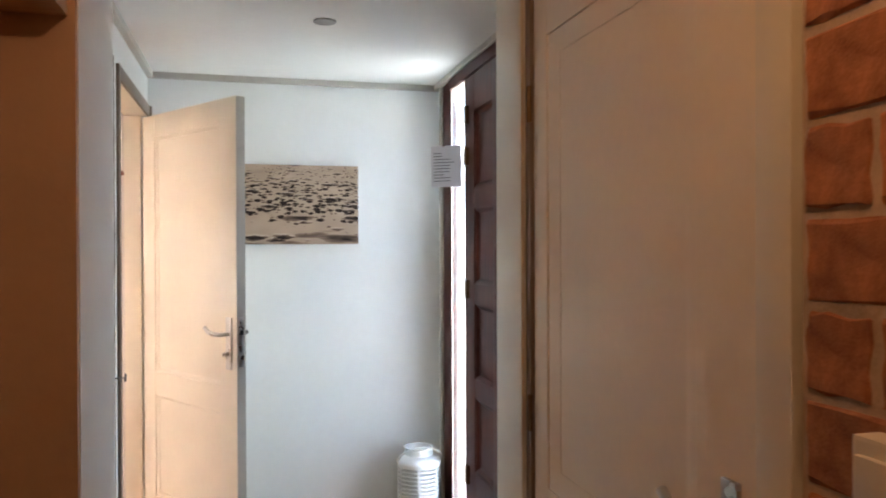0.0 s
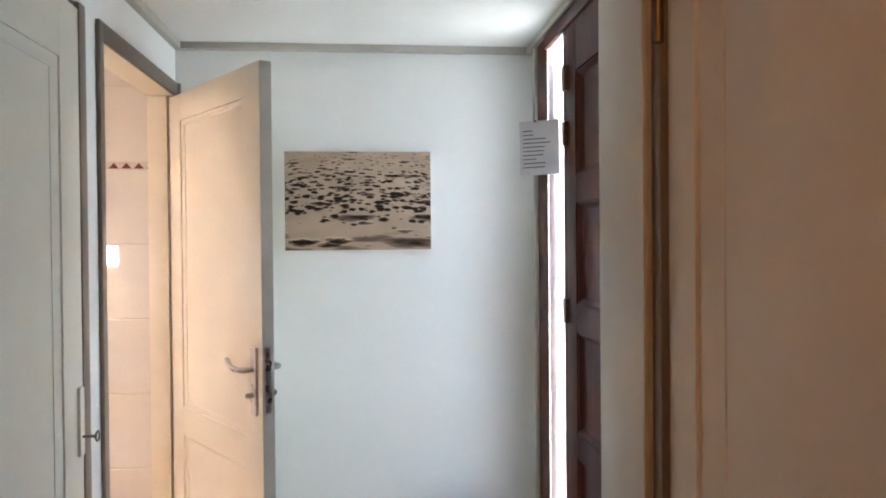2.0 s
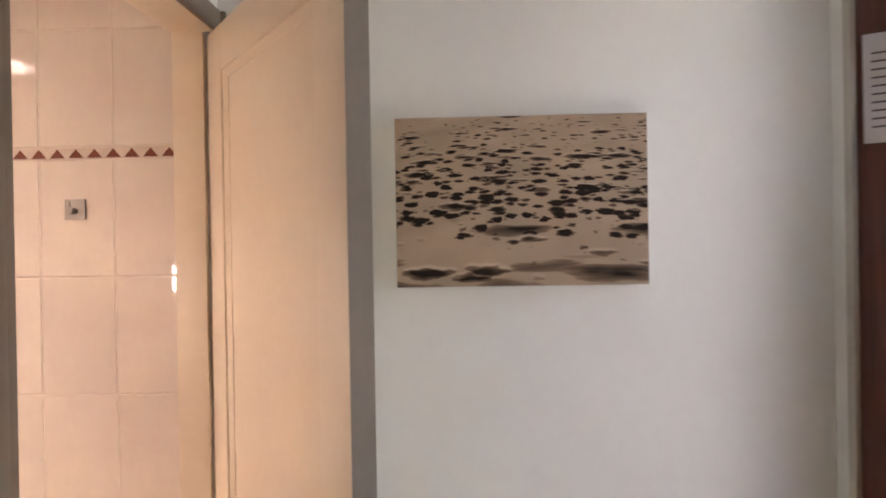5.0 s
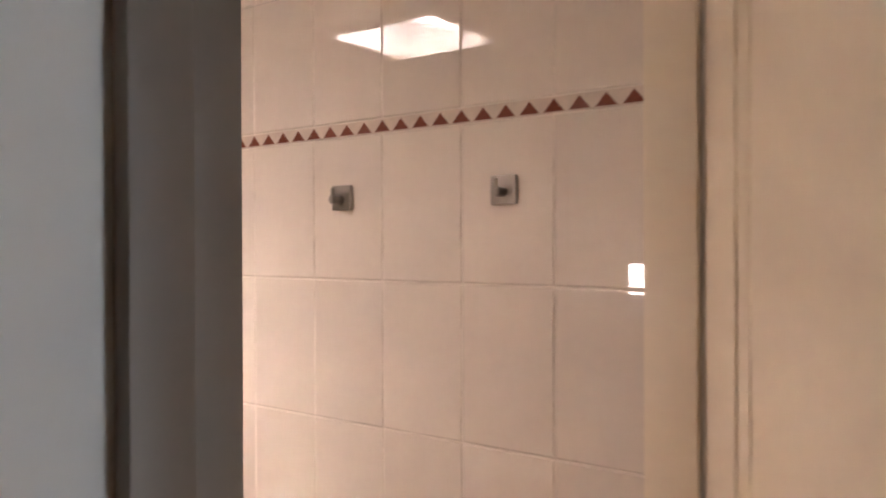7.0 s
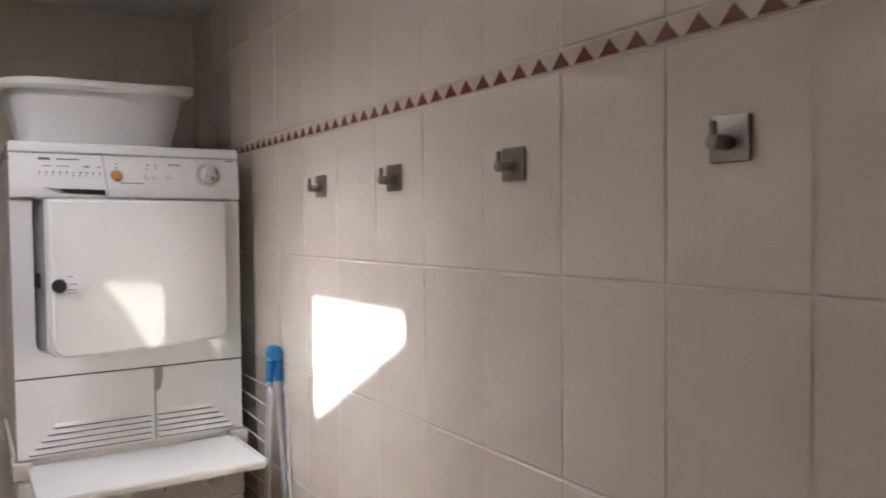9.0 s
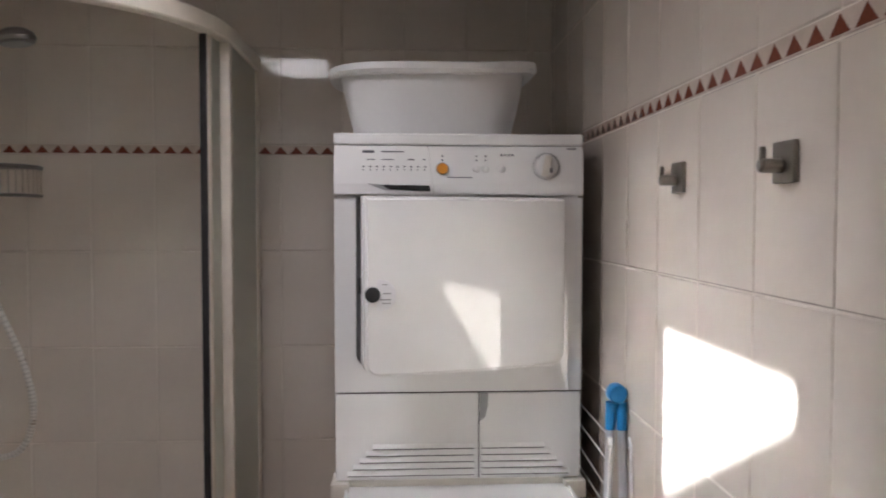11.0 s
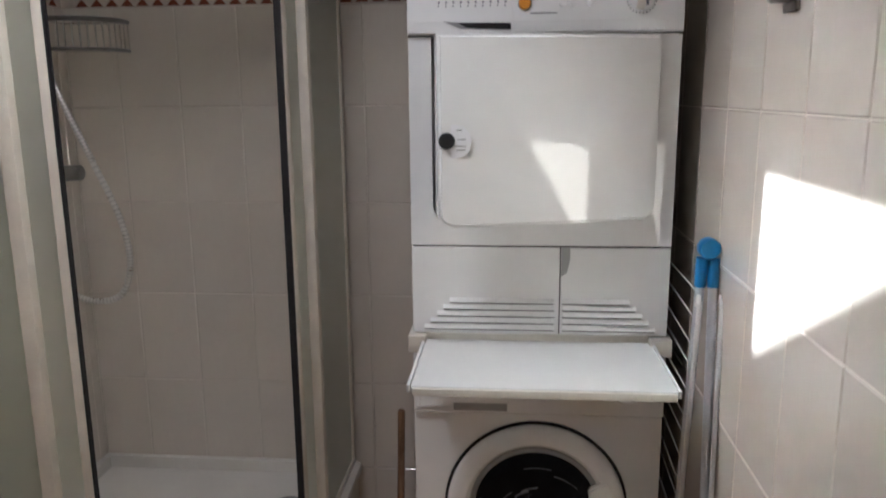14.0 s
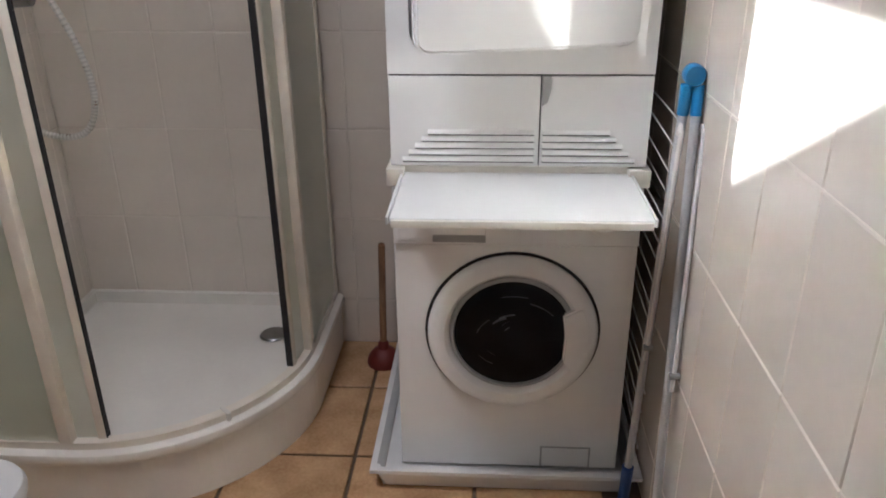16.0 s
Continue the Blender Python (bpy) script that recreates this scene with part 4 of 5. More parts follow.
def washer():
    t = thing("washing_machine", "white front-loading washing machine standing in a drip tray", "washing machine", (-2.65, 1.335, 0.011))
    part("body", bm_box(-2.94, FX - 0.004, Y0, Y1, 0.022, 0.868, 0.008), ENAMEL, t)
    for y in (Y0 + 0.06, Y1 - 0.06):
        for x in (-2.88, -2.42):
            part("foot", bm_cyl((x, y, 0.010), (x, y, 0.024), 0.022, n=16), DARK, t)
    part("front_panel", bm_box(FX - 0.006, FX, Y0 + 0.001, Y1 - 0.001, 0.022, 0.709, 0.004), ENAMEL, t)
    part("control_panel", bm_box(FX - 0.006, FX + 0.012, Y0 + 0.001, Y1 - 0.001, 0.714, 0.866, 0.006), ENAMEL, t)
    dw = part("detergent_drawer", bm_box(FX + 0.006, FX + 0.016, Y0 + 0.015, 1.262, 0.728, 0.855, 0.004), ENAMEL, t)
    part("grip", bm_box(FX + 0.010, FX + 0.0175, 1.13, 1.262, 0.722, 0.742, 0.003), GREYP, dw)
    part("dial", bm_lathe([(0.034, 0.010), (0.034, 0.026), (0.028, 0.034), (0.001, 0.035)], (FX, 1.545, 0.785), 32, "X"), PLASTIC, t)
    text_bars(t, [(1.205, 1.232, 0.79, 0.008, FX + 0.0165), (1.40, 1.405, 0.775, 0.012, FX + 0.0125), (1.36, 1.38, 0.783, 0.004, FX + 0.0125)], INK)
    cy, cz = 1.335, 0.463
    part("door_seam", bm_lathe([(0.229, 0.0005), (0.229, 0.003), (0.219, 0.003), (0.219, 0.0005)], (FX, cy, cz), 64, "X"), SEAL, t)
    d = part("door", bm_lathe([(0.221, 0.001), (0.222, 0.016), (0.214, 0.028), (0.197, 0.034), (0.178, 0.031), (0.168, 0.020), (0.164, 0.008), (0.164, 0.001)], (FX, cy, cz), 72, "X"), ENAMEL, t, "white round porthole door")
    part("bowl_ring", bm_lathe([(0.166, 0.004), (0.164, 0.018), (0.155, 0.022), (0.150, 0.006)], (FX, cy, cz), 64, "X"), GREYP, d)
    part("bowl", bm_lathe([(0.156, 0.006), (0.155, 0.012), (0.140, 0.0175), (0.115, 0.022), (0.07, 0.0255), (0.03, 0.027), (0.001, 0.0272)], (FX, cy, cz), 56, "X"), BOWL, d, "glass bowl coloured dark for the unlit drum behind it")
    # flat black disc stands in for the drum's shaded inside
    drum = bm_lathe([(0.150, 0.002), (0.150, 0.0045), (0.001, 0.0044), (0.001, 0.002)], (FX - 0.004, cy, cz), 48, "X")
    part("drum_shade_disc", drum, DARK, d)
    # random metal arcs sunk into the bowl's face imitate glints in the drum
    glint = random.Random(12)
    for k in range(15):
        rr, a0 = glint.uniform(0.03, 0.125), glint.choice((glint.uniform(0.3, 2.6), glint.uniform(0.3, 2.6), glint.uniform(3.6, 5.4)))
        oy, oz, span = glint.uniform(-0.015, 0.015), glint.uniform(-0.01, 0.01), glint.uniform(0.25, 0.8)
        pts = []
        for a in np.linspace(a0, a0 + span, 8):
            y, z = oy + rr * math.cos(a), oz + rr * 0.85 * math.sin(a)
            pts.append((FX + 0.0272 - 0.49 * (y * y + z * z) - 0.0030, cy + y, cz + z))
        part("drum_glint", bm_tube(pts, glint.uniform(0.0034, 0.0046), 8), glint.choice((DRUM, DRUM, DARKSTEEL)), d, "grey arc set into the bowl's face as a glint")
    grip = [(1.467, 0.395), (1.470, 0.47), (1.462, 0.528)] + [(cy + 0.200 * math.cos(a), cz + 0.200 * math.sin(a)) for a in np.linspace(0.48, -0.60, 16)]
    part("door_grip", bm_prism(grip, "X", FX + 0.016, FX + 0.038, 0.005), ENAMEL, d)
    part("filter_flap", bm_box(FX - 0.001, FX + 0.003, 1.428, 1.560, 0.026, 0.088, 0.003), ENAMEL, t)
    part("flap_seam", boxes((FX, FX + 0.0012, 1.424, 1.564, 0.024, 0.092)), GREYP, t, smooth=False)


washer()


def stacking_shelf():
    t = thing("stacking_shelf", "white stacking frame with a pulled-out shelf between the machines", "stacking shelf", (-2.3, 1.33, 0.87))
    part("frame", bm_box(-2.94, FX - 0.01, Y0 - 0.004, Y1 + 0.004, 0.869, 0.912, 0.004), OLDPLASTIC, t)
    for y0, y1 in ((Y0 - 0.010, Y0 + 0.034), (Y1 - 0.042, Y1 + 0.010)):
        part("corner_block", bm_box(-2.44, FX + 0.018, y0, y1, 0.868, 0.912, 0.006), OLDPLASTIC, t, "ivory plastic corner bracket")
    out = [(-2.40, 1.062), (-2.066, 1.062), (-2.060, 1.068), (-2.060, 1.600), (-2.066, 1.606), (-2.40, 1.606)]
    part("shelf_board", bm_prism(out, "Z", 0.880, 0.896, 0.002), PLASTIC, t, "white pulled-out shelf board")
    part("shelf_front", bm_box(-2.066, -2.054, 1.066, 1.602, 0.878, 0.894, 0.002), OLDPLASTIC, t)
    for y in (1.058, 1.607):
        part("shelf_lip", bm_box(-2.40, -2.058, y - 0.003, y + 0.003, 0.884, 0.900, 0.001), PLASTIC, t)


stacking_shelf()


def dryer():
    t = thing("tumble_dryer", "white tumble dryer with its door ajar, stacked above the washing machine", "tumble dryer", (-2.65, 1.335, 0.913))
    z0 = 0.9135
    part("body", bm_box(-2.94, FX - 0.03, Y0 + 0.002, Y1 - 0.002, z0, 1.738, 0.008), ENAMEL, t)
    part("top", bm_box(-2.945, FX + 0.004, Y0, Y1, 1.738, 1.767, 0.010, 3), ENAMEL, t)
    # sloping control fascia, split into a drawer front and a panel
    for name, a, c in (("water_drawer", Y0 + 0.001, 1.264), ("control_panel", 1.2655, Y1 - 0.001)):
        prof = [(FX - 0.028, 1.616), (FX + 0.010, 1.616), (FX + 0.011, 1.640), (FX + 0.002, 1.737), (FX - 0.028, 1.737)]
        b = bm_prism([(p[0], p[1]) for p in prof], "Y", a, c)
        for v in b.verts:
            if abs(v.co.y - 1.265) < 0.002:
                v.co.y += (1.68 - v.co.z) * 0.12
        bmesh.ops.bevel(b, geom=[e for e in b.edges if abs(e.verts[0].co.y - e.verts[1].co.y) > 0.1], offset=0.004, segments=2, affect="EDGES")
        part(name, b, ENAMEL, t)
    part("drawer_slot", bm_prism([(1.145, 1.642), (1.262, 1.640), (1.264, 1.626), (1.165, 1.630)], "X", FX + 0.006, FX + 0.0125), DARK, t, "dark recessed drawer grip")
    part("drawer_lip", bm_prism([(1.11, 1.645), (1.145, 1.6425), (1.165, 1.630), (1.155, 1.628)], "X", FX + 0.006, FX + 0.0120), GREYP, t)
    part("start_button", bm_lathe([(0.0135, 0.004), (0.0135, 0.013), (0.011, 0.0155), (0.001, 0.016)], (FX, 1.293, 1.681), 28, "X"), ORANGE, t, "round orange push button")
    part("button_ring", bm_lathe([(0.0155, 0.004), (0.0155, 0.0095), (0.0135, 0.0100), (0.0135, 0.004)], (FX, 1.293, 1.681), 28, "X"), GREYP, t)
    for y in (1.376, 1.398, 1.438):
        part("button", bm_lathe([(0.009, 0.003), (0.009, 0.0095), (0.007, 0.0110), (0.001, 0.0112)], (FX, y, 1.681), 20, "X"), ENAMEL, t)
    dl2 = part("dial", bm_lathe([(0.028, 0.002), (0.027, 0.014), (0.020, 0.017), (0.001, 0.0175)], (FX, 1.547, 1.688), 36, "X"), ENAMEL, t)
    b = bm_box(-0.004, 0.004, -0.009, 0.009, -0.026, 0.026, 0.003)
    b.transform(pose(FX + 0.020, 1.547, 1.688, -12))
    part("dial_grip", b, OLDPLASTIC, dl2)
    part("dial_mark", boxes((FX + 0.0245, FX + 0.0252, 1.5535, 1.5595, 1.672, 1.684)), INK, dl2, smooth=False)
    for k in range(26):
        a = 2 * math.pi * k / 26
        y, z = 1.547 + 0.032 * math.cos(a), 1.688 + 0.032 * math.sin(a)
        part("dial_tick", boxes((FX + 0.0055, FX + 0.0072 + (1.737 - z) * 0.085 * 0.55, y - 0.0013, y + 0.0013, z - 0.0013, z + 0.0013)), INK, t, smooth=False)
    x = FX + 0.0098
    rows = [(1.10, 1.128, 1.722, 0.006, FX + 0.0042), (1.145, 1.20, 1.722, 0.003, FX + 0.0042), (1.11, 1.13, 1.703, 0.002, FX + 0.006), (1.145, 1.175, 1.703, 0.002, FX + 0.006),
            (1.21, 1.225, 1.703, 0.003, FX + 0.006), (1.245, 1.252, 1.703, 0.003, FX + 0.006), (1.305, 1.365, 1.660, 0.0022, x), (1.60, 1.622, 1.731, 0.003, FX + 0.0032)]
    rows += [(1.100 + 0.0165 * k, 1.1045 + 0.0165 * k, 1.686, 0.004, FX + 0.0075) for k in range(10)]
    rows += [(1.100 + 0.0165 * k, 1.1030 + 0.0165 * k, 1.678, 0.003, FX + 0.0082) for k in range(10)]
    rows += [(1.435 + 0.009 * k, 1.440 + 0.009 * k, 1.715, 0.005, FX + 0.005) for k in range(4)]
    rows += [(y - 0.002, y + 0.002, z, 0.004, FX + 0.0055) for y in (1.293, 1.376, 1.398) for z in (1.712, 1.702)]
    text_bars(t, rows, INK)
    # front shell round the door opening
    for a, c, zt in ((Y0 + 0.001, 1.083, 1.612), (1.593, Y1 - 0.001, 1.612), (1.083, 1.593, 1.196)):
        part("front_frame", boxes((FX - 0.03, FX, a, c, 1.134, zt)), ENAMEL, t, smooth=False)
    for y, s in ((1.593, -1), (1.083, 1)):
        arc = [(y + s * 0.034 - s * 0.034 * math.sin(a), 1.230 - 0.034 * math.cos(a)) for a in np.linspace(0, math.pi / 2, 9)]
        part("front_frame", bm_prism([(y, 1.196)] + arc, "X", FX - 0.028, FX), ENAMEL, t, smooth=False)
    part("door_recess", boxes((FX - 0.029, FX - 0.022, 1.083, 1.593, 1.196, 1.612)), GREYP, t, smooth=False)
    part("latch", bm_box(FX - 0.022, FX - 0.004, 1.089, 1.098, 1.375, 1.415, 0.002), DARK, t)
    m = pose(FX + 0.004, 1.588, 0, 0, 0, 13.5)
    r, w = 0.035, 0.498
    zb, zt = 1.202, 1.611
    ol = [(-w, zt), (0, zt)] + [(-r + r * math.cos(a), zb + r + r * math.sin(a)) for a in np.linspace(0, -math.pi / 2, 8)] + [(-w + r + r * math.cos(a), zb - 0.004 + r + r * math.sin(a)) for a in np.linspace(-math.pi / 2, -math.pi, 8)]
    b = bm_prism(ol, "X", -0.012, 0.022)
    bmesh.ops.bevel(b, geom=[e for e in b.edges if e.verts[0].co.x > 0.02 and e.verts[1].co.x > 0.02], offset=0.008, segments=3, affect="EDGES")
    # the sheet metal of the door is gently bowed outwards
    for k in range(1, 14):
        bmesh.ops.bisect_plane(b, geom=b.verts[:] + b.edges[:] + b.faces[:], plane_co=(0, -w * k / 14, 0), plane_no=(0, 1, 0))
    for k in range(1, 9):
        bmesh.ops.bisect_plane(b, geom=b.verts[:] + b.edges[:] + b.faces[:], plane_co=(0, 0, zb + (zt - zb) * k / 9), plane_no=(0, 0, 1))
    for v in b.verts:
        if v.co.x > 0.005:
            v.co.x += 0.013 * (1 - ((v.co.y + w / 2) / (w / 2)) ** 2) + 0.003 * (1 - ((v.co.z - (zb + zt) / 2) / ((zt - zb) / 2)) ** 2)
    b.transform(m)
    d = part("door", b, ENAMEL, t, "white dryer door standing slightly ajar")
    p = m @ Vector((0.0285, -w + 0.036, 1.387))
    part("label_disc", bm_lathe([(0.036, -0.001), (0.036, 0.0010), (0.001, 0.0012)], p, 32, "X"), PAPER, d, "round white sticker")
    q = m @ Vector((0.0270, -w + 0.019, 1.388))
    part("knob", bm_lathe([(0.018, -0.002), (0.017, 0.005), (0.013, 0.007), (0.001, 0.0075)], q, 28, "X"), DARK, d, "black door knob")
    for y, z, ww in ((0.018, 0.024, 0.012), (0.020, 0.004, 0.018), (0.012, -0.010, 0.026), (0.018, -0.018, 0.02)):
        part("print", boxes((p.x + 0.0012, p.x + 0.0022, p.y + y - 0.014, p.y + y - 0.014 + ww, p.z + z - 0.0012, p.z + z + 0.0012)), PRINT, d, smooth=False)
    # lower fascia in two flaps with louvres
    for name, a, c in (("lower_flap", Y0 + 0.001, 1.3835), ("lower_flap", 1.3855, Y1 - 0.001)):
        part(name, bm_box(FX - 0.03, FX, a, c, z0 + 0.002, 1.130, 0.004), ENAMEL, t)
    part("flap_grip", bm_prism([(1.387, 1.129), (1.407, 1.129), (1.407, 1.100), (1.400, 1.070), (1.387, 1.060)], "X", FX - 0.001, FX + 0.002), GREYP, t, "grey recessed finger grip")
    part("flap_gap", boxes((FX - 0.029, FX - 0.003, 1.3835, 1.3855, z0 + 0.004, 1.128)), DARK, t, smooth=False)
    part("seam", boxes((FX - 0.029, FX - 0.004, Y0 + 0.004, Y1 - 0.004, 1.130, 1.134)), SEAL, t, smooth=False)
    for k in range(5):
        z = 0.928 + 0.0165 * k
        ins = 0.030 + 0.0155 * k
        for a, c in ((Y0 + ins, 1.372), (1.392, Y1 - ins)):
            pr = [(FX - 0.002, z), (FX + 0.009, z + 0.001), (FX + 0.0095, z + 0.003), (FX - 0.002, z + 0.0125)]
            part("louvre", bm_prism(pr, "Y", a, c), ENAMEL, t, smooth=False)
            # dark strip on the front paints the shade under each louvre
            part("louvre_shade", boxes((FX, FX + 0.0012, a, c, z - 0.0035, z)), SEAL, t, smooth=False)


dryer()


def tub():
    t = thing("plastic_tub", "white oval plastic tub standing on the dryer", "tub", (-2.62, 1.29, 1.768))
    cx, cy = -2.615, 1.279
    b = bmesh.new()
    n = 64

    def ring(ry, rx, z, sag=0.0):
        out = []
        for i in range(n):
            a = 2 * math.pi * i / n
            ca, sa = math.cos(a), math.sin(a)
            k = 0.62
            y = ry * math.copysign(abs(ca) ** k, ca)
            x = rx * math.copysign(abs(sa) ** k, sa)
            out.append(b.verts.new((cx + x, cy + y, z + sag * (ca * abs(ca)) + 0.012 * (ca * ca) * (1 if sag else 0))))
        return out

    rings = [ring(0.200, 0.15, 1.769), ring(0.210, 0.158, 1.772), ring(0.229, 0.175, 1.853), ring(0.246, 0.19, 1.922, 0.006), ring(0.271, 0.212, 1.923, 0.008),
             ring(0.279, 0.22, 1.931, 0.010), ring(0.277, 0.218, 1.947, 0.012), ring(0.265, 0.206, 1.951, 0.012), ring(0.240, 0.184, 1.943, 0.010), ring(0.223, 0.168, 1.853), ring(0.203, 0.15, 1.778)]
    for a, c in zip(rings, rings[1:]):
        for i in range(n):
            b.faces.new((a[i], a[(i + 1) % n], c[(i + 1) % n], c[i]))
    b.faces.new(list(reversed(rings[0])))
    b.faces.new(rings[-1])
    bmesh.ops.recalc_face_normals(b, faces=b.faces)
    rim = b.copy()
    for piece, keep in ((b, False), (rim, True)):
        piece.faces.ensure_lookup_table()
        gone = [f for f in piece.faces if (f.calc_center_median().z > 1.915) != keep]
        bmesh.ops.delete(piece, geom=gone, context="FACES")
    part("shell", b, PLASTIC, t)
    part("rim", rim, PLASTIC, t)


tub()


def airer():
    t = thing("clothes_airer", "folded grey clothes airer with blue caps leaning beside the machines", "clothes airer", (-2.2, 1.66, 0))
    top = Vector((-2.17, 1.674, 1.150))
    feet = [Vector((-2.25, 1.645, 0.03)), Vector((-2.02, 1.672, 0.03))]
    hub = bm_lathe([(0.001, -0.016), (0.019, -0.016), (0.022, -0.012), (0.022, 0.012), (0.019, 0.016), (0.001, 0.016)], (0, 0, 0), 28, "X")
    hub.transform(Matrix.Translation(top + Vector((0, 0, 0.02))))
    part("cap", hub, BLUE, t, "bright blue hinge cap")
    for s, f in zip((-0.0115, 0.0115), feet):
        a = top + Vector((0.0, s, 0.0))
        d = (f - a).normalized()
        part("sleeve", bm_cyl(a + d * 0.0, a + d * 0.062, 0.0125, 0.0120, n=16), BLUE, t)
        part("leg", bm_cyl(a + d * 0.055, f, 0.0098, n=14), TUBE, t)
        part("foot", bm_cyl(f - d * 0.10, f + d * 0.02, 0.0155, n=14, bevel=0.003), NAVY, t, "dark blue foot")
    for k, f in enumerate(feet):
        a = top + Vector((0.02, -0.02 + 0.045 * k, -0.09))
        d = f - a
        loop = [a + d * 0.0 + Vector((-0.012, 0, -0.01)), a + Vector((0, 0, 0.012)), a + Vector((0.012, 0, 0)), a + d * 0.5 + Vector((0.012, 0, 0)), a + d * 0.56 + Vector((0.004, 0, 0))]
        part("wing_rod", bm_tube(loop, 0.0052, 8), PLASTIC, t, "white wing rod")
        part("clip", bm_cyl(a + d * 0.52 + Vector((0.012, -0.012, 0)), a + d * 0.52 + Vector((0.012, 0.012, 0)), 0.008, n=12), GREYP, t)
    for k in range(17):
        z = 0.14 + 0.058 * k
        y = 1.664 + 0.004 * math.sin(k * 2.1)
        xs = -2.235 + 0.05 * (z - 0.1)
        part("wire", bm_cyl((xs, y - 0.004, z), (-2.90, y + 0.012, z + 0.02 * math.sin(k)), 0.0018, n=6), PLASTIC, t)
    part("far_leg", bm_cyl((-2.88, 1.672, 1.13), (-2.90, 1.672, 0.02), 0.009, n=10), TUBE, t)


airer()


def plunger():
    t = thing("plunger", "red rubber plunger with a wooden stick against the tiles", "plunger", (-2.93, 0.895, 0))
    part("cup", bm_lathe([(0.058, 0.0), (0.060, 0.008), (0.055, 0.030), (0.038, 0.052), (0.020, 0.062), (0.018, 0.085), (0.013, 0.092), (0.001, 0.092)], (-2.925, 0.905, 0.0), 32), RUBBER, t)
    part("stick", bm_cyl((-2.925, 0.905, 0.085), (-2.90, 0.918, 0.475), 0.0125, 0.0115, n=16, bevel=0.003), STICK, t)


plunger()


def bin_():
    c = (-1.835, 0.150, 0)
    t = thing("waste_bin", "small white plastic bin with a rounded lid", "bin", c)
    part("bucket", bm_lathe([(0.085, 0.0), (0.09, 0.008), (0.108, 0.30), (0.10, 0.302), (0.001, 0.302)], c, 40), PLASTIC, t)
    part("lid", bm_lathe([(0.108, 0.303), (0.117, 0.308), (0.119, 0.322), (0.112, 0.338), (0.08, 0.350), (0.001, 0.356)], c, 40), PLASTIC, t)


bin_()


def hook(x):
    t = thing("wall_hook", "square brushed metal towel hook on the tiled wall", "hook", (x, 1.70, 1.635), "row of towel hooks")
    part("plate", bm_box(x - 0.028, x + 0.028, 1.6915, 1.6995, 1.607, 1.663, 0.0035), HOOKMETAL, t)
    part("arm", bm_cyl((x, 1.692, 1.630), (x, 1.660, 1.630), 0.0095, n=18, bevel=0.002), HOOKMETAL, t)
    part("pin", bm_cyl((x, 1.6645, 1.630), (x, 1.6645, 1.655), 0.0042, n=12, bevel=0.001), HOOKMETAL, t)


for hx in (-0.655, -1.075, -1.484, -1.866):
    hook(hx)


# ---- pieces: bricks, wall tiles and floor tiles ----
def piece_mesh(name, w, h, th, bevel, material):
    """A flat piece lying in x and z, its face at y = 0 towards -y."""
    return mesh_of(name, bm_box(-w / 2, w / 2, 0, th, -h / 2, h / 2, bevel, 1), material)


def place(mesh, name, m, parent):
    ob = new(name, mesh)
    ob.parent = parent
    ob.matrix_basis = m
    return ob


ZS = [0.0, 0.180, 0.498, 0.816, 1.134, 1.452, 1.770]
BAND = 0.033
UP = [1.770 + BAND, 2.121, BC]
PITCH, GAP = 0.2055, 0.0028
CACHE = {}


def tile(w, h):
    key = (round(w, 3), round(h, 3))
    if key not in CACHE:
        CACHE[key] = piece_mesh("tile", w - GAP, h - GAP, 0.008, 0.0024, TILE)
    return CACHE[key]


tri = bm_prism([(-0.021, 0.0), (0.021, 0.0), (0.0, 0.024)], "Y", -0.0008, 0.004)
TRI = mesh_of("triangle", tri, RED)


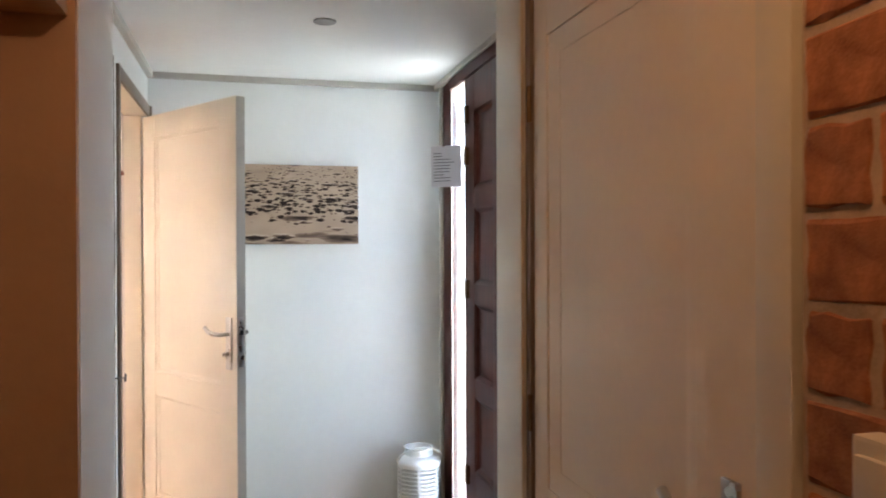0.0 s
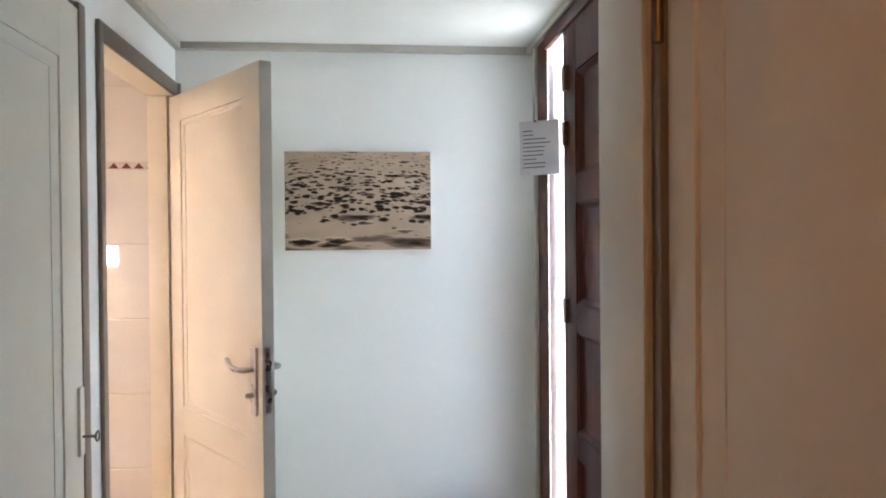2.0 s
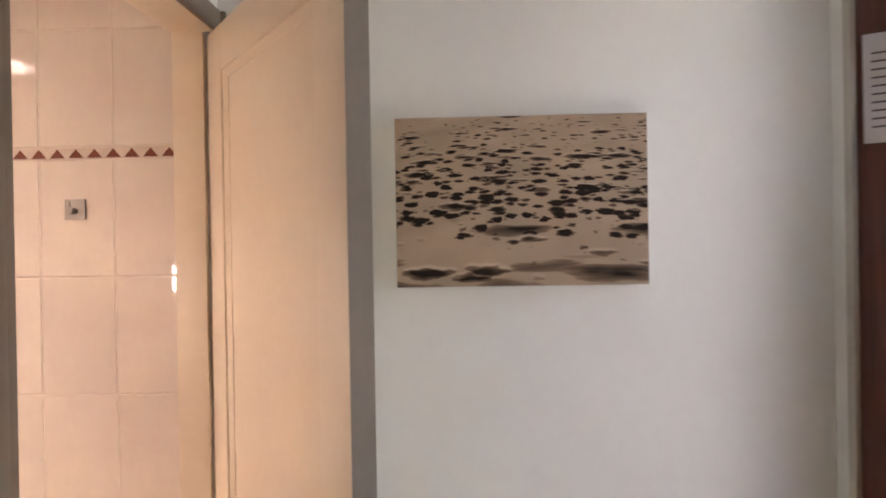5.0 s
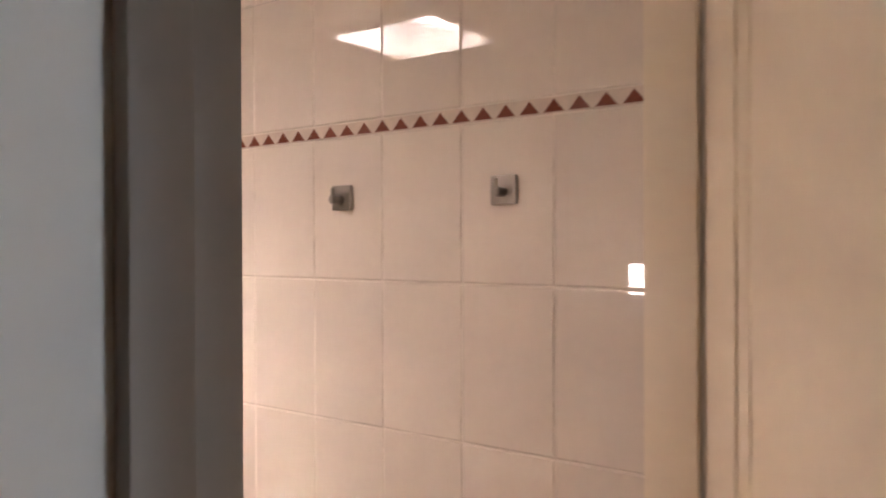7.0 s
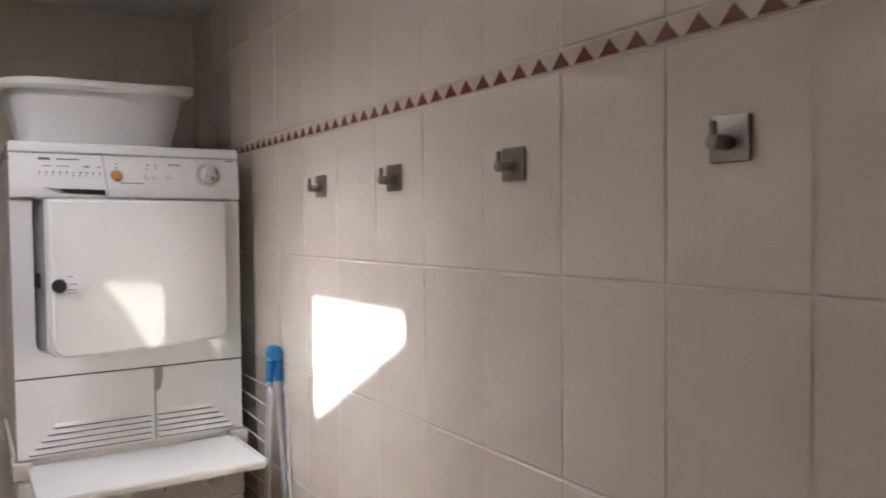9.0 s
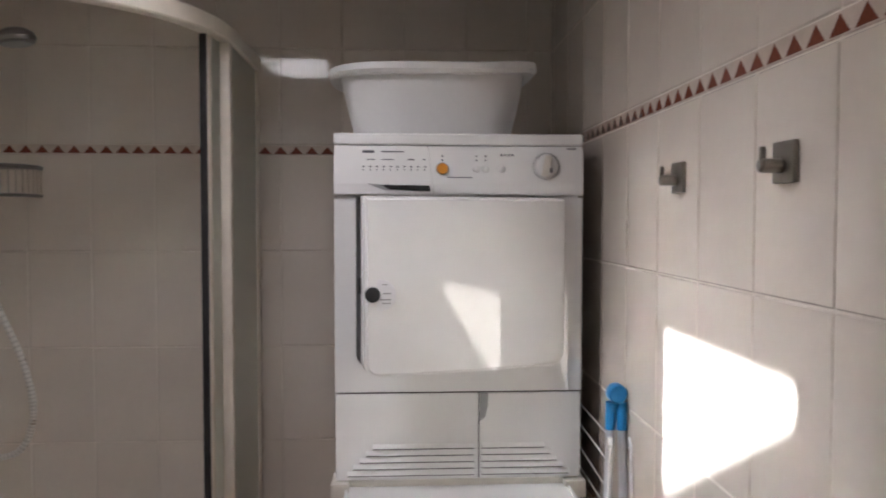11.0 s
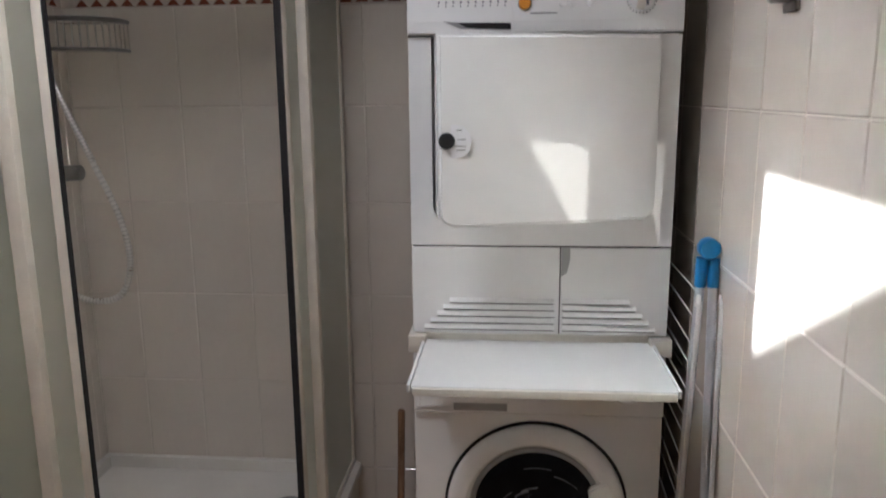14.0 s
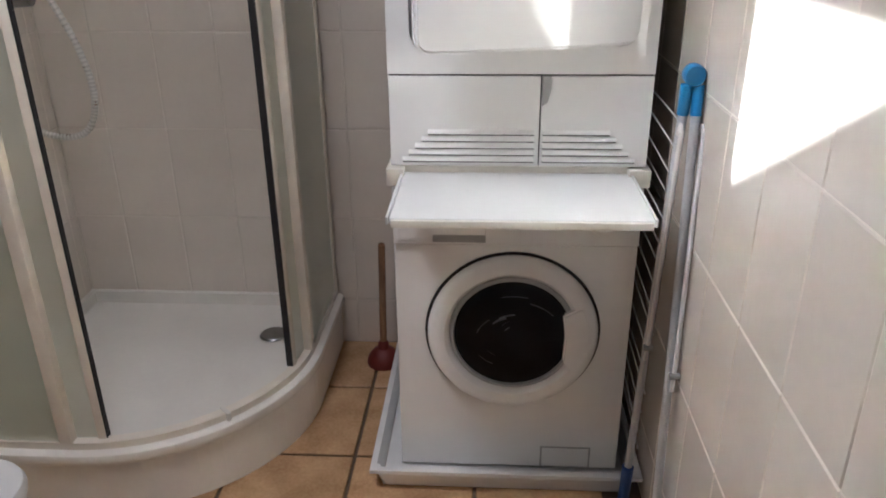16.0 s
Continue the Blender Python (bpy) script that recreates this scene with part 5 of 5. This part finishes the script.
def tile_wall(parent, start, end, origin, to_world, skip=None):
    """Cover a wall from start to end along its run with tiles; joints fall on origin."""
    k0 = math.ceil((start - origin) / PITCH - 1e-6)
    cuts = [start]
    k = k0
    while origin + k * PITCH < end - 0.004:
        if origin + k * PITCH > start + 0.004:
            cuts.append(origin + k * PITCH)
        k += 1
    cuts.append(end)
    rows = list(zip(ZS, ZS[1:])) + list(zip(UP, UP[1:]))
    for a, c in zip(cuts, cuts[1:]):
        for z0, z1 in rows:
            if skip and a < skip[0] < c and z0 < skip[1] < z1:
                continue
            place(tile(c - a, z1 - z0), "tile", to_world((a + c) / 2, (z0 + z1) / 2), parent)
        key = ("band", round(c - a, 3))
        if key not in CACHE:
            CACHE[key] = piece_mesh("border_tile", c - a - GAP * 0.6, BAND - GAP, 0.008, 0.0012, DECOR)
        place(CACHE[key], "border_tile", to_world((a + c) / 2, ZS[-1] + BAND / 2), parent)
    step = PITCH / 4
    k = math.ceil((start + 0.02 - origin) / step)
    while origin + k * step < end - 0.02:
        place(TRI, "triangle", to_world(origin + k * step, ZS[-1] + 0.004), parent)
        k += 1


by_name = bpy.data.objects
tile_wall(by_name["wall_hooks"], BX, HX - 0.006, -0.55, lambda s, z: pose(s, HY, z))
tile_wall(by_name["wall_back"], SY, HY, 0.795, lambda s, z: pose(BX, s, z, 0, 0, 90))
tile_wall(by_name["wall_shower"], BX, HX - 0.006, -0.55, lambda s, z: pose(s, SY, z, 0, 0, 180), (-1.09, 1.38))

ft = bm_box(-0.1735, 0.1735, -0.1735, 0.1735, -0.010, 0.0, 0.003, 1)
FT = mesh_of("floor_tile", ft, TERRA)
fl = by_name["floor"]
for i in range(-3, 12):
    for j in range(-14, 5):
        x, y = -2.411 - 0.1785 + i * 0.357, 0.884 - 0.1785 + j * 0.357
        if BX - 0.1 < x < 1.2 and -4.0 < y < 1.75:
            place(FT, "floor_tile", pose(x, y, 0), fl)

rnd = random.Random(7)


def rough_brick(w):
    b = bm_box(-w / 2, w / 2, 0, 0.03, -0.048, 0.048, 0.004, 1)
    bmesh.ops.subdivide_edges(b, edges=[e for e in b.edges if e.calc_length() > 0.06], cuts=2, use_grid_fill=True)
    for q in b.verts:
        q.co += Vector((rnd.uniform(-0.0035, 0.0035), rnd.uniform(-0.0016, 0.0016) if q.co.y < 0.02 else 0, rnd.uniform(-0.003, 0.003)))
    return mesh_of("brick", b, BRICK)


BRICKS, HALVES = [rough_brick(0.210) for _ in range(5)], [rough_brick(0.100) for _ in range(3)]
wb = by_name["wall_brick"]
for r in range(22):
    z = 0.0705 + r * 0.1104
    rows = [(-1.688, HALVES)] + [(-1.857 - 0.226 * c, BRICKS) for c in range(7)] if r % 2 else [(-1.744 - 0.226 * c, BRICKS) for c in range(8)]
    for y, kind in rows:
        place(kind[rnd.randrange(len(kind))], "brick", pose(0.938 + rnd.uniform(0, 0.003), y, z, rnd.uniform(-0.4, 0.4), rnd.uniform(-0.7, 0.7), -90), wb)
